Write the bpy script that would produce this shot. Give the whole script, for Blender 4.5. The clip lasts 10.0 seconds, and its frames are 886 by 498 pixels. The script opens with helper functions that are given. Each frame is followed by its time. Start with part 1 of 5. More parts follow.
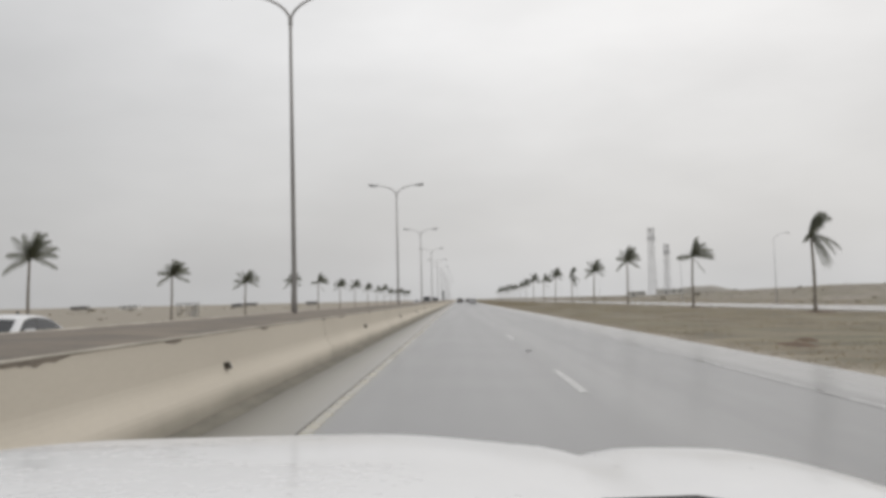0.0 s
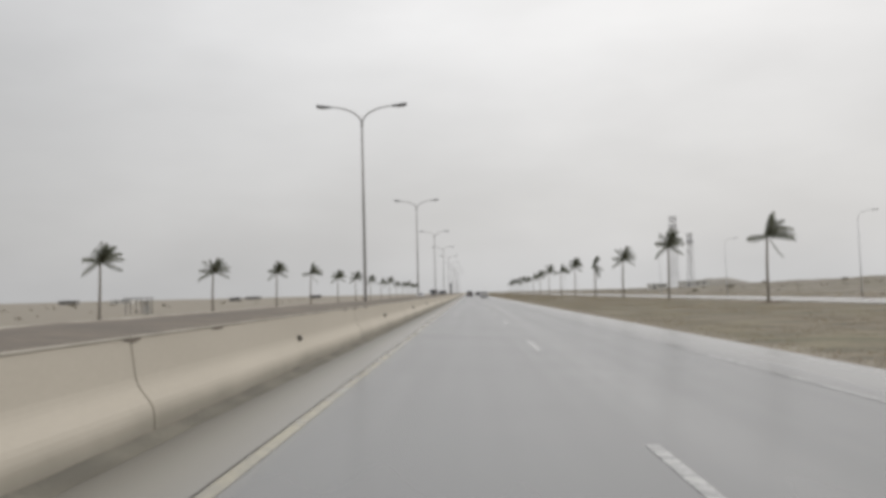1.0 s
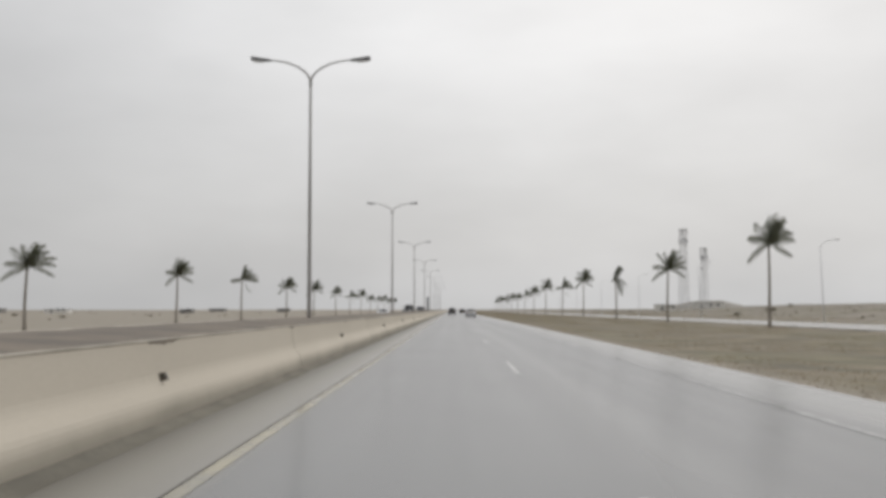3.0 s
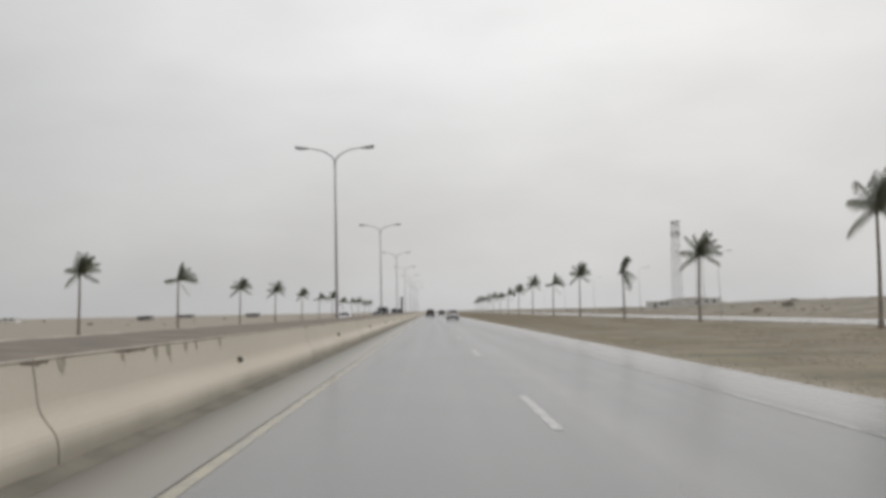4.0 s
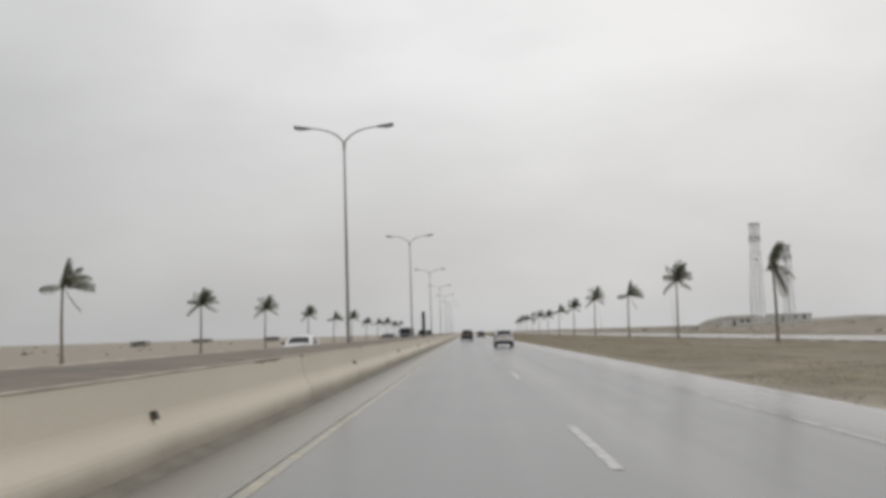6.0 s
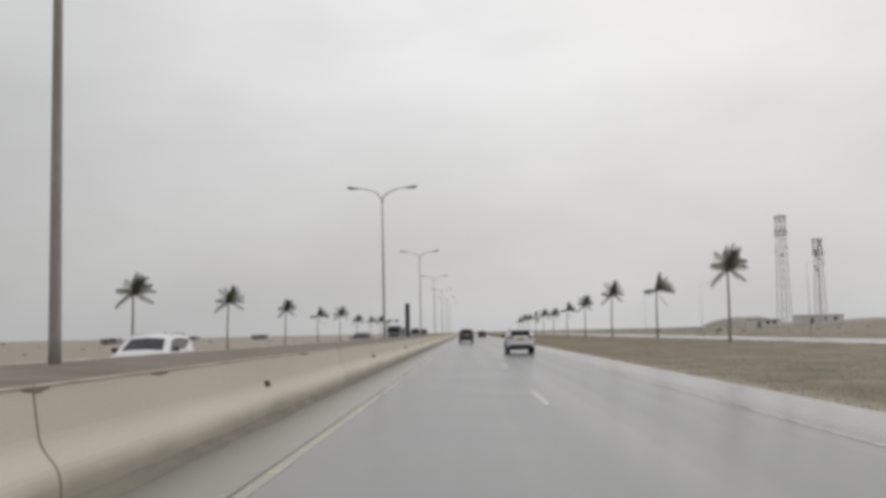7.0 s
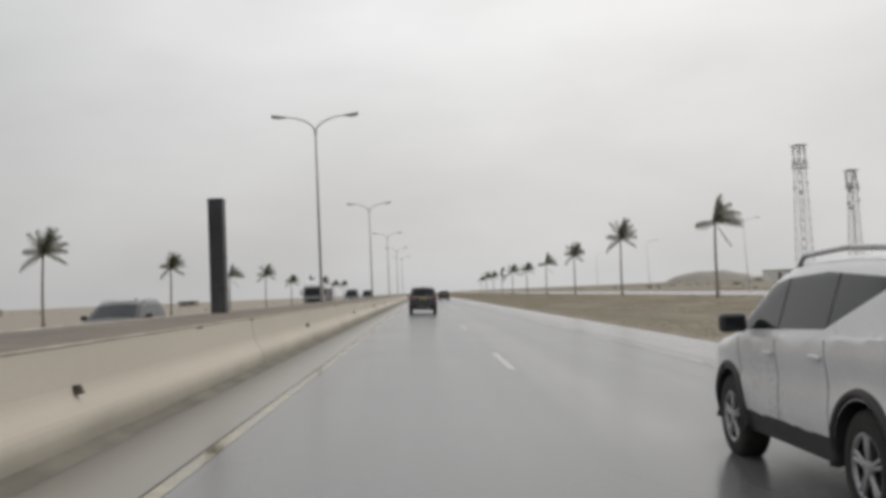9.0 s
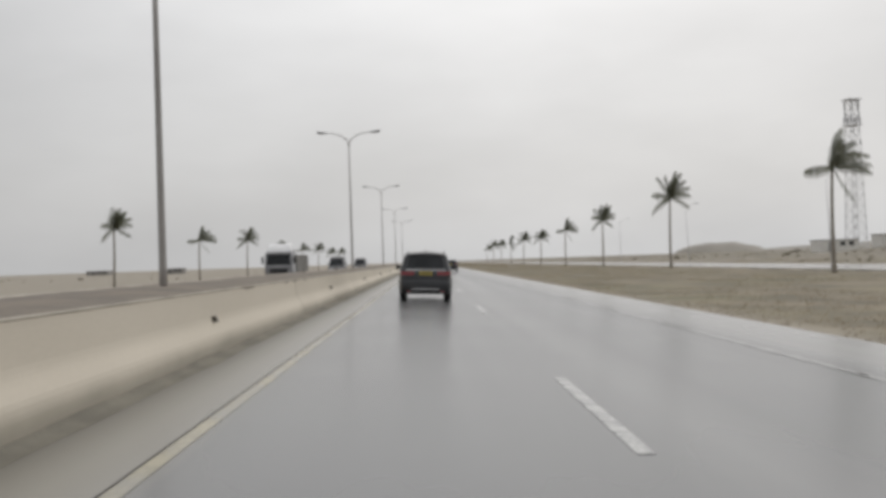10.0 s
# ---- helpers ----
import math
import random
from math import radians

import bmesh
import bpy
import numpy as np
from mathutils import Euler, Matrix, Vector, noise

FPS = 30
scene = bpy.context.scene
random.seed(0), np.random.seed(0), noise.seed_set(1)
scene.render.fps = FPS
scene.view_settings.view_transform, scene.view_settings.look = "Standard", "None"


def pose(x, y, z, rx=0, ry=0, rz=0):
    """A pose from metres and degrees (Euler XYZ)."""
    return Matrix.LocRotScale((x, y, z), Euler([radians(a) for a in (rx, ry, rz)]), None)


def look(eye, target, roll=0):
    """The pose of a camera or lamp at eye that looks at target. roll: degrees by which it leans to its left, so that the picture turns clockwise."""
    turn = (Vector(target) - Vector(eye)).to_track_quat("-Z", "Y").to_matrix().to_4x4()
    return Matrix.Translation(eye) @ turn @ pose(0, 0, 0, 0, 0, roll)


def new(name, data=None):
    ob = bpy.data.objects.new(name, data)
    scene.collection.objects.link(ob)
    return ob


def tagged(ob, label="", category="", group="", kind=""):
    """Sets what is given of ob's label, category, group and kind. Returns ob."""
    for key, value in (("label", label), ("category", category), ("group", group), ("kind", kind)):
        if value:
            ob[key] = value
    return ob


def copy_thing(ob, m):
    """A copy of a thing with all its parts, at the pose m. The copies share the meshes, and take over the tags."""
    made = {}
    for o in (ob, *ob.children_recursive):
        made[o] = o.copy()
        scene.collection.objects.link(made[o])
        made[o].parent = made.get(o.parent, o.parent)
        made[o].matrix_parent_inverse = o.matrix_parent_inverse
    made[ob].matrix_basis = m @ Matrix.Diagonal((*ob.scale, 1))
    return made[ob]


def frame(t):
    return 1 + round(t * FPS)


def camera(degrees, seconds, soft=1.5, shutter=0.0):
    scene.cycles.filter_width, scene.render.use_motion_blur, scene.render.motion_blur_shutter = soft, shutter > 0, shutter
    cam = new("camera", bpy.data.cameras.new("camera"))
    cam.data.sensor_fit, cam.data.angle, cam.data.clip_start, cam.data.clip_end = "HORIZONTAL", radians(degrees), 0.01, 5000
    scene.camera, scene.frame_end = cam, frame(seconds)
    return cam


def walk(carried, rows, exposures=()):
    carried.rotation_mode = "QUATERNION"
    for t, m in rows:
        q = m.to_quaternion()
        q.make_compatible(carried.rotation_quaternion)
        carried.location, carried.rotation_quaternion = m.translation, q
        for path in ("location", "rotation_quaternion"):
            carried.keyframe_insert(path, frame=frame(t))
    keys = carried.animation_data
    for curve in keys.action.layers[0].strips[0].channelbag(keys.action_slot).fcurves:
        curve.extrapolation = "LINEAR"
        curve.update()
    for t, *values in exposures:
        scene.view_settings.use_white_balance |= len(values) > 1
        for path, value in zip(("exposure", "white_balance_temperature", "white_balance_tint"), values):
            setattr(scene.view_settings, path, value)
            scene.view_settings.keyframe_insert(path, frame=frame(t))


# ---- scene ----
EYE, SPEED = 1.53, 30.96
cam = camera(46.83, 10.0, soft=4.0)
# seconds, metres to the right, yaw, pitch, roll; the car drives straight along +y at a steady speed
ROWS = [
    (0, -0.315, 0.90, 2.83, 1.26),
    (0.5, -0.237, 1.20, 2.61, 1.43),
    (1, -0.100, 1.48, 2.46, 1.38),
    (1.5, 0.006, 1.59, 2.52, 1.09),
    (2, 0.076, 1.42, 2.78, 0.61),
    (2.5, 0.081, 1.01, 3.22, 0.05),
    (4, 0.048, -0.69, 3.45, 1.12),
    (4.5, 0.063, -0.79, 3.56, 1.69),
    (5, 0.040, -0.37, 3.82, 1.96),
    (5.5, 0.074, 0.46, 4.25, 1.76),
    (6, 0.052, 1.38, 4.69, 1.71),
    (7.5, -0.003, 1.18, 4.59, 1.06),
    (8, -0.010, 0.38, 4.09, 1.77),
    (8.5, 0.030, -0.46, 3.27, 2.24),
    (9, 0.013, -1.09, 2.39, 2.43),
    (9.5, -0.001, -1.23, 1.52, 2.28),
    (10, -0.003, -0.94, 0.68, 1.87),
]
walk(cam, [(t, pose(x, SPEED * t, EYE, 90 + pitch, roll, yaw)) for t, x, yaw, pitch, roll in ROWS],
     exposures=((0.0, 0.02), (2.5, 0.02), (5.0, -0.03), (8.0, -0.05), (9.0, 0.0), (10.0, 0.05)))

# ---- sky, sun ----
world = bpy.data.worlds.new("overcast")
scene.world = world
world.use_nodes = True
wn, wl = world.node_tree.nodes, world.node_tree.links
wn.clear()
w_out = wn.new("ShaderNodeOutputWorld")
w_bg = wn.new("ShaderNodeBackground")
w_sky = wn.new("ShaderNodeTexSky")
w_sky.sky_type = "NISHITA"
w_sky.sun_disc = False
w_sky.sun_elevation = radians(46)
w_sky.sun_rotation = radians(20)
w_sky.dust_density = 6.0
w_tc = wn.new("ShaderNodeTexCoord")
w_sep = wn.new("ShaderNodeSeparateXYZ")
w_ramp = wn.new("ShaderNodeValToRGB")
w_map = wn.new("ShaderNodeMapping")
w_map.inputs["Scale"].default_value = (1.0, 1.0, 2.6)
w_noise = wn.new("ShaderNodeTexNoise")
w_noise.inputs["Scale"].default_value = 2.6
w_noise.inputs["Detail"].default_value = 5.0
w_noise.inputs["Roughness"].default_value = 0.5
w_cl = wn.new("ShaderNodeMapRange")
w_cl.inputs["From Min"].default_value, w_cl.inputs["From Max"].default_value = 0.3, 0.7
w_cl.inputs["To Min"].default_value, w_cl.inputs["To Max"].default_value = 0.885, 1.09
w_mul = wn.new("ShaderNodeMixRGB")
w_mul.blend_type, w_mul.inputs[0].default_value = "MULTIPLY", 1.0
w_mix = wn.new("ShaderNodeMixRGB")
w_mix.inputs[0].default_value = 0.992
ramp = w_ramp.color_ramp
ramp.elements[0].position, ramp.elements[0].color = 0.0, (0.60, 0.60, 0.603, 1)
ramp.elements[1].position, ramp.elements[1].color = 1.0, (0.86, 0.86, 0.86, 1)
for at, c in ((0.06, 0.605), (0.14, 0.645), (0.26, 0.72), (0.5, 0.80)):
    ramp.elements.new(at).color = (c, c, c * 1.003, 1)
wl.new(w_tc.outputs["Generated"], w_sep.inputs[0])
wl.new(w_sep.outputs["Z"], w_ramp.inputs[0])
wl.new(w_tc.outputs["Generated"], w_map.inputs[0])
wl.new(w_map.outputs[0], w_noise.inputs["Vector"])
wl.new(w_noise.outputs[0], w_cl.inputs["Value"])
wl.new(w_ramp.outputs[0], w_mul.inputs[1])
# the cloud is brighter round the hidden sun, which stands to the right and ahead
w_dot = wn.new("ShaderNodeVectorMath")
w_dot.operation = "DOT_PRODUCT"
w_dot.inputs[1].default_value = Vector((0.62, 0.52, 0.59)).normalized()
w_sunny = wn.new("ShaderNodeMapRange")
w_sunny.inputs["From Min"].default_value, w_sunny.inputs["From Max"].default_value = 0.2, 0.65
w_sunny.inputs["To Min"].default_value, w_sunny.inputs["To Max"].default_value = 0.76, 1.01
wl.new(w_tc.outputs["Generated"], w_dot.inputs[0])
wl.new(w_dot.outputs["Value"], w_sunny.inputs["Value"])
w_times = wn.new("ShaderNodeMath")
w_times.operation = "MULTIPLY"
wl.new(w_cl.outputs[0], w_times.inputs[0])
wl.new(w_sunny.outputs[0], w_times.inputs[1])
# and where it thins out ahead, over the road
w_dot2 = wn.new("ShaderNodeVectorMath")
w_dot2.operation = "DOT_PRODUCT"
w_dot2.inputs[1].default_value = Vector((0.02, 0.92, 0.30)).normalized()
w_thin = wn.new("ShaderNodeMapRange")
w_thin.interpolation_type = "SMOOTHSTEP"
w_thin.inputs["From Min"].default_value, w_thin.inputs["From Max"].default_value = 0.91, 0.985
w_thin.inputs["To Min"].default_value, w_thin.inputs["To Max"].default_value = 0.965, 1.045
wl.new(w_tc.outputs["Generated"], w_dot2.inputs[0])
wl.new(w_dot2.outputs["Value"], w_thin.inputs["Value"])
w_both = wn.new("ShaderNodeMath")
w_both.operation = "MULTIPLY"
wl.new(w_times.outputs[0], w_both.inputs[0])
wl.new(w_thin.outputs[0], w_both.inputs[1])
wl.new(w_both.outputs[0], w_mul.inputs[2])
wl.new(w_sky.outputs[0], w_mix.inputs[1])
wl.new(w_mul.outputs[0], w_mix.inputs[2])
wl.new(w_mix.outputs[0], w_bg.inputs["Color"])
w_bg.inputs["Strength"].default_value = 1.0
wl.new(w_bg.outputs[0], w_out.inputs[0])

sun = new("sun", bpy.data.lights.new("sun", "SUN"))
sun.data.energy, sun.data.angle, sun.data.color = 0.5, radians(40), (1.0, 0.97, 0.93)
sun.matrix_world = look((110, 62, 130), (0, 0, 0))


# ---- materials ----
def base_material(name):
    m = bpy.data.materials.new(name)
    m.use_nodes = True
    n, l = m.node_tree.nodes, m.node_tree.links
    return m, n, l, n["Principled BSDF"]


def surface(name, dark, light, scale=3.0, rough=0.7, metal=0.0, bump=0.0, fine=40.0, coat=0.0, stretch=(1, 1, 1), spread=0.15, rough_var=0.08, specular=0.5):
    """Two colours mixed by a coarse and a fine noise, with matching relief and gloss."""
    m, n, l, p = base_material(name)
    tc = n.new("ShaderNodeTexCoord")
    mp = n.new("ShaderNodeMapping")
    mp.inputs["Scale"].default_value = stretch
    l.new(tc.outputs["Object"], mp.inputs[0])
    big, small = n.new("ShaderNodeTexNoise"), n.new("ShaderNodeTexNoise")
    big.inputs["Scale"].default_value, big.inputs["Detail"].default_value = scale, 6.0
    small.inputs["Scale"].default_value, small.inputs["Detail"].default_value = fine, 3.0
    for t in (big, small):
        l.new(mp.outputs[0], t.inputs["Vector"])
    add = n.new("ShaderNodeMath")
    add.operation = "MULTIPLY_ADD"
    add.inputs[1].default_value = 0.35
    l.new(small.outputs[0], add.inputs[0])
    l.new(big.outputs[0], add.inputs[2])
    rng = n.new("ShaderNodeMapRange")
    rng.inputs["From Min"].default_value, rng.inputs["From Max"].default_value = 0.675 - spread, 0.675 + spread
    l.new(add.outputs[0], rng.inputs["Value"])
    mix = n.new("ShaderNodeMixRGB")
    mix.inputs[1].default_value, mix.inputs[2].default_value = (*dark, 1), (*light, 1)
    l.new(rng.outputs[0], mix.inputs[0])
    l.new(mix.outputs[0], p.inputs["Base Color"])
    rr = n.new("ShaderNodeMapRange")
    rr.inputs["To Min"].default_value, rr.inputs["To Max"].default_value = max(0.02, rough - rough_var), min(1, rough + rough_var)
    l.new(rng.outputs[0], rr.inputs["Value"])
    l.new(rr.outputs[0], p.inputs["Roughness"])
    p.inputs["Metallic"].default_value = metal
    p.inputs["Coat Weight"].default_value = coat
    p.inputs["Coat Roughness"].default_value = 0.08
    p.inputs["Specular IOR Level"].default_value = specular
    if bump:
        b = n.new("ShaderNodeBump")
        b.inputs["Strength"].default_value, b.inputs["Distance"].default_value = 0.6, bump
        l.new(add.outputs[0], b.inputs["Height"])
        l.new(b.outputs[0], p.inputs["Normal"])
    return m


def leaf(name, dark, light, scale, rough, fine=8.0):
    """Foliage that lets part of the light through."""
    m = surface(name, dark, light, scale, rough, fine=fine)
    n, l = m.node_tree.nodes, m.node_tree.links
    p, out = n["Principled BSDF"], n["Material Output"]
    tr = n.new("ShaderNodeBsdfTranslucent")
    l.new(p.inputs["Base Color"].links[0].from_socket, tr.inputs["Color"])
    mix = n.new("ShaderNodeMixShader")
    mix.inputs[0].default_value = 0.5
    l.new(p.outputs[0], mix.inputs[1])
    l.new(tr.outputs[0], mix.inputs[2])
    l.new(mix.outputs[0], out.inputs["Surface"])
    return m


def glow_free_lens(name, colour, rough=0.15):
    m, n, l, p = base_material(name)
    p.inputs["Base Color"].default_value = (*colour, 1)
    p.inputs["Roughness"].default_value = rough
    p.inputs["Coat Weight"].default_value = 0.6
    return m


def ground_material():
    """Dry verge grass by the road, dusty sand further out, reddish soil on the far side of the road."""
    m, n, l, p = base_material("desert_ground")
    tc = n.new("ShaderNodeTexCoord")
    sep = n.new("ShaderNodeSeparateXYZ")
    l.new(tc.outputs["Object"], sep.inputs[0])
    wob = n.new("ShaderNodeTexNoise")
    wob.inputs["Scale"].default_value, wob.inputs["Detail"].default_value = 0.12, 5.0
    l.new(tc.outputs["Object"], wob.inputs["Vector"])
    shift = n.new("ShaderNodeMath")
    shift.operation = "MULTIPLY_ADD"
    shift.inputs[1].default_value = 14.0
    l.new(wob.outputs[0], shift.inputs[0])
    l.new(sep.outputs["X"], shift.inputs[2])
    rng = n.new("ShaderNodeMapRange")
    rng.inputs["From Min"].default_value, rng.inputs["From Max"].default_value = -153.0, 167.0
    l.new(shift.outputs[0], rng.inputs["Value"])
    ramp = n.new("ShaderNodeValToRGB")
    e = ramp.color_ramp.elements
    e[0].position, e[0].color = 0.0, (0.175, 0.15, 0.122, 1)
    e[1].position, e[1].color = 1.0, (0.235, 0.21, 0.17, 1)
    for at, c in ((0.36, (0.18, 0.151, 0.123)), (0.46, (0.17, 0.139, 0.112)), (0.50, (0.19, 0.16, 0.107)),
                  (0.56, (0.196, 0.163, 0.11)), (0.60, (0.21, 0.175, 0.12)), (0.66, (0.27, 0.235, 0.19)), (0.78, (0.235, 0.205, 0.165))):
        e.new(at).color = (*c, 1)
    l.new(rng.outputs[0], ramp.inputs[0])
    tint = n.new("ShaderNodeTexNoise")
    tint.inputs["Scale"].default_value, tint.inputs["Detail"].default_value, tint.inputs["Roughness"].default_value = 0.09, 7.0, 0.65
    l.new(tc.outputs["Object"], tint.inputs["Vector"])
    tv = n.new("ShaderNodeMapRange")
    tv.inputs["From Min"].default_value, tv.inputs["From Max"].default_value = 0.44, 0.66
    tv.inputs["To Max"].default_value = 0.95
    l.new(tint.outputs[0], tv.inputs["Value"])
    olive = n.new("ShaderNodeMixRGB")
    olive.inputs[2].default_value = (0.150, 0.135, 0.075, 1)
    l.new(tv.outputs[0], olive.inputs[0])
    l.new(ramp.outputs[0], olive.inputs[1])
    patch, grain = n.new("ShaderNodeTexNoise"), n.new("ShaderNodeTexNoise")
    patch.inputs["Scale"].default_value, patch.inputs["Detail"].default_value = 0.35, 8.0
    grain.inputs["Scale"].default_value, grain.inputs["Detail"].default_value = 5.0, 8.0
    for t in (patch, grain):
        l.new(tc.outputs["Object"], t.inputs["Vector"])
    mul = n.new("ShaderNodeMath")
    mul.operation = "MULTIPLY_ADD"
    mul.inputs[1].default_value = 0.6
    l.new(grain.outputs[0], mul.inputs[0])
    l.new(patch.outputs[0], mul.inputs[2])
    val = n.new("ShaderNodeMapRange")
    val.inputs["From Min"].default_value, val.inputs["From Max"].default_value = 0.5, 1.1
    val.inputs["To Min"].default_value, val.inputs["To Max"].default_value = 0.36, 1.6
    l.new(mul.outputs[0], val.inputs["Value"])
    mix = n.new("ShaderNodeMixRGB")
    mix.blend_type, mix.inputs[0].default_value = "MULTIPLY", 1.0
    l.new(olive.outputs[0], mix.inputs[1])
    l.new(val.outputs[0], mix.inputs[2])
    # pale sand swept to the edge of the shoulder, and pale washed streaks over the plain beyond the median
    ragged = n.new("ShaderNodeMath")
    ragged.operation = "MULTIPLY_ADD"
    ragged.inputs[1].default_value = -2.4
    l.new(patch.outputs[0], ragged.inputs[0])
    l.new(sep.outputs["X"], ragged.inputs[2])
    edge = n.new("ShaderNodeMapRange")
    edge.interpolation_type = "SMOOTHSTEP"
    edge.inputs["From Min"].default_value, edge.inputs["From Max"].default_value = 6.1, 7.9
    edge.inputs["To Min"].default_value, edge.inputs["To Max"].default_value = 0.75, 0.0
    l.new(ragged.outputs[0], edge.inputs["Value"])
    long = n.new("ShaderNodeMapping")
    long.inputs["Scale"].default_value = (0.16, 0.012, 1)
    l.new(tc.outputs["Object"], long.inputs[0])
    wash = n.new("ShaderNodeTexNoise")
    wash.inputs["Scale"].default_value, wash.inputs["Detail"].default_value = 1.0, 3.0
    l.new(long.outputs[0], wash.inputs["Vector"])
    pale = n.new("ShaderNodeMapRange")
    pale.inputs["From Min"].default_value, pale.inputs["From Max"].default_value = 0.61, 0.66
    pale.inputs["To Max"].default_value = 0.45
    l.new(wash.outputs[0], pale.inputs["Value"])
    beyond = n.new("ShaderNodeMapRange")
    beyond.inputs["From Min"].default_value, beyond.inputs["From Max"].default_value = -22.0, -30.0
    l.new(sep.outputs["X"], beyond.inputs["Value"])
    both = n.new("ShaderNodeMath")
    both.operation = "MULTIPLY"
    l.new(pale.outputs[0], both.inputs[0])
    l.new(beyond.outputs[0], both.inputs[1])
    most = n.new("ShaderNodeMath")
    most.operation = "MAXIMUM"
    most.use_clamp = True
    l.new(both.outputs[0], most.inputs[0])
    l.new(edge.outputs[0], most.inputs[1])
    sand = n.new("ShaderNodeMixRGB")
    sand.inputs[2].default_value = (0.35, 0.31, 0.25, 1)
    l.new(most.outputs[0], sand.inputs[0])
    l.new(mix.outputs[0], sand.inputs[1])
    l.new(sand.outputs[0], p.inputs["Base Color"])
    p.inputs["Roughness"].default_value = 0.7
    p.inputs["Specular IOR Level"].default_value = 0.35
    b = n.new("ShaderNodeBump")
    b.inputs["Strength"].default_value, b.inputs["Distance"].default_value = 0.7, 0.08
    l.new(mul.outputs[0], b.inputs["Height"])
    l.new(b.outputs[0], p.inputs["Normal"])
    return m


def asphalt_material():
    """Wet asphalt: dark aggregate, smooth wheel tracks along the road, dust blown against the left-hand wall, a wet
    sheen painted as a pale band.
    """
    m, n, l, p = base_material("wet_asphalt")
    tc = n.new("ShaderNodeTexCoord")
    sep = n.new("ShaderNodeSeparateXYZ")
    l.new(tc.outputs["Object"], sep.inputs[0])
    mp = n.new("ShaderNodeMapping")
    mp.inputs["Scale"].default_value = (1.6, 0.02, 1)
    l.new(tc.outputs["Object"], mp.inputs[0])
    streak, patch, grain = (n.new("ShaderNodeTexNoise") for _ in range(3))
    streak.inputs["Scale"].default_value, streak.inputs["Detail"].default_value = 0.7, 2.0
    patch.inputs["Scale"].default_value, patch.inputs["Detail"].default_value = 0.25, 6.0
    grain.inputs["Scale"].default_value, grain.inputs["Detail"].default_value = 60.0, 2.0
    l.new(mp.outputs[0], streak.inputs["Vector"])
    for t in (patch, grain):
        l.new(tc.outputs["Object"], t.inputs["Vector"])
    s1 = n.new("ShaderNodeMath")
    s1.operation = "MULTIPLY_ADD"
    s1.inputs[1].default_value = 0.5
    l.new(patch.outputs[0], s1.inputs[0])
    l.new(streak.outputs[0], s1.inputs[2])
    rng = n.new("ShaderNodeMapRange")
    rng.inputs["From Min"].default_value, rng.inputs["From Max"].default_value = 0.5, 1.0
    l.new(s1.outputs[0], rng.inputs["Value"])
    col = n.new("ShaderNodeMixRGB")
    col.inputs[1].default_value, col.inputs[2].default_value = (0.105, 0.105, 0.107, 1), (0.16, 0.16, 0.161, 1)
    l.new(rng.outputs[0], col.inputs[0])
    # dust and sand along both edges of the carriageway; the pale band near 0.549 is wet sheen put into the colour
    dust_sheen = n.new("ShaderNodeValToRGB")
    e = dust_sheen.color_ramp.elements
    e[0].position, e[0].color = 0.0, (1, 1, 1, 1)
    e[1].position, e[1].color = 1.0, (0.8, 0.8, 0.8, 1)
    for at, c in ((0.139, 0.6), (0.168, 0.5), (0.19, 0.05), (0.305, 0.0), (0.482, 0.0), (0.549, 0.24), (0.618, 0.0), (0.815, 0.0), (0.865, 0.45), (0.97, 0.6)):
        e.new(at).color = (c, c, c, 1)
    across = n.new("ShaderNodeMapRange")
    across.inputs["From Min"].default_value, across.inputs["From Max"].default_value = -3.8, 7.3
    l.new(sep.outputs["X"], across.inputs["Value"])
    l.new(across.outputs[0], dust_sheen.inputs[0])
    dusty = n.new("ShaderNodeMixRGB")
    # the edge tone, which darkens over the last stretch before the wall
    tone = n.new("ShaderNodeValToRGB")
    t = tone.color_ramp.elements
    t[0].position, t[0].color = 0.087, (0.17, 0.157, 0.125, 1)
    t[1].position, t[1].color = 0.45, (0.33, 0.328, 0.318, 1)
    for at, c in ((0.108, (0.25, 0.232, 0.188)), (0.135, (0.345, 0.322, 0.265)), (0.261, (0.36, 0.335, 0.275)), (0.80, (0.34, 0.337, 0.325)), (0.88, (0.40, 0.393, 0.372))):
        t.new(at).color = (*c, 1)
    l.new(across.outputs[0], tone.inputs[0])
    l.new(tone.outputs[0], dusty.inputs[2])
    l.new(dust_sheen.outputs[0], dusty.inputs[0])
    l.new(col.outputs[0], dusty.inputs[1])
    l.new(dusty.outputs[0], p.inputs["Base Color"])
    rr = n.new("ShaderNodeMapRange")
    rr.inputs["To Min"].default_value, rr.inputs["To Max"].default_value = 0.19, 0.27
    l.new(rng.outputs[0], rr.inputs["Value"])
    # the silted gutter along the wall is duller than the wet lanes
    silt = n.new("ShaderNodeMapRange")
    silt.inputs["From Min"].default_value, silt.inputs["From Max"].default_value = 0.178, 0.10
    silt.inputs["To Max"].default_value = 0.25
    l.new(across.outputs[0], silt.inputs["Value"])
    film = n.new("ShaderNodeMath")
    film.operation = "ADD"
    l.new(silt.outputs[0], film.inputs[0])
    l.new(rr.outputs[0], film.inputs[1])
    l.new(film.outputs[0], p.inputs["Roughness"])
    b = n.new("ShaderNodeBump")
    b.inputs["Strength"].default_value, b.inputs["Distance"].default_value = 0.03, 0.0015
    l.new(grain.outputs[0], b.inputs["Height"])
    l.new(b.outputs[0], p.inputs["Normal"])
    return m


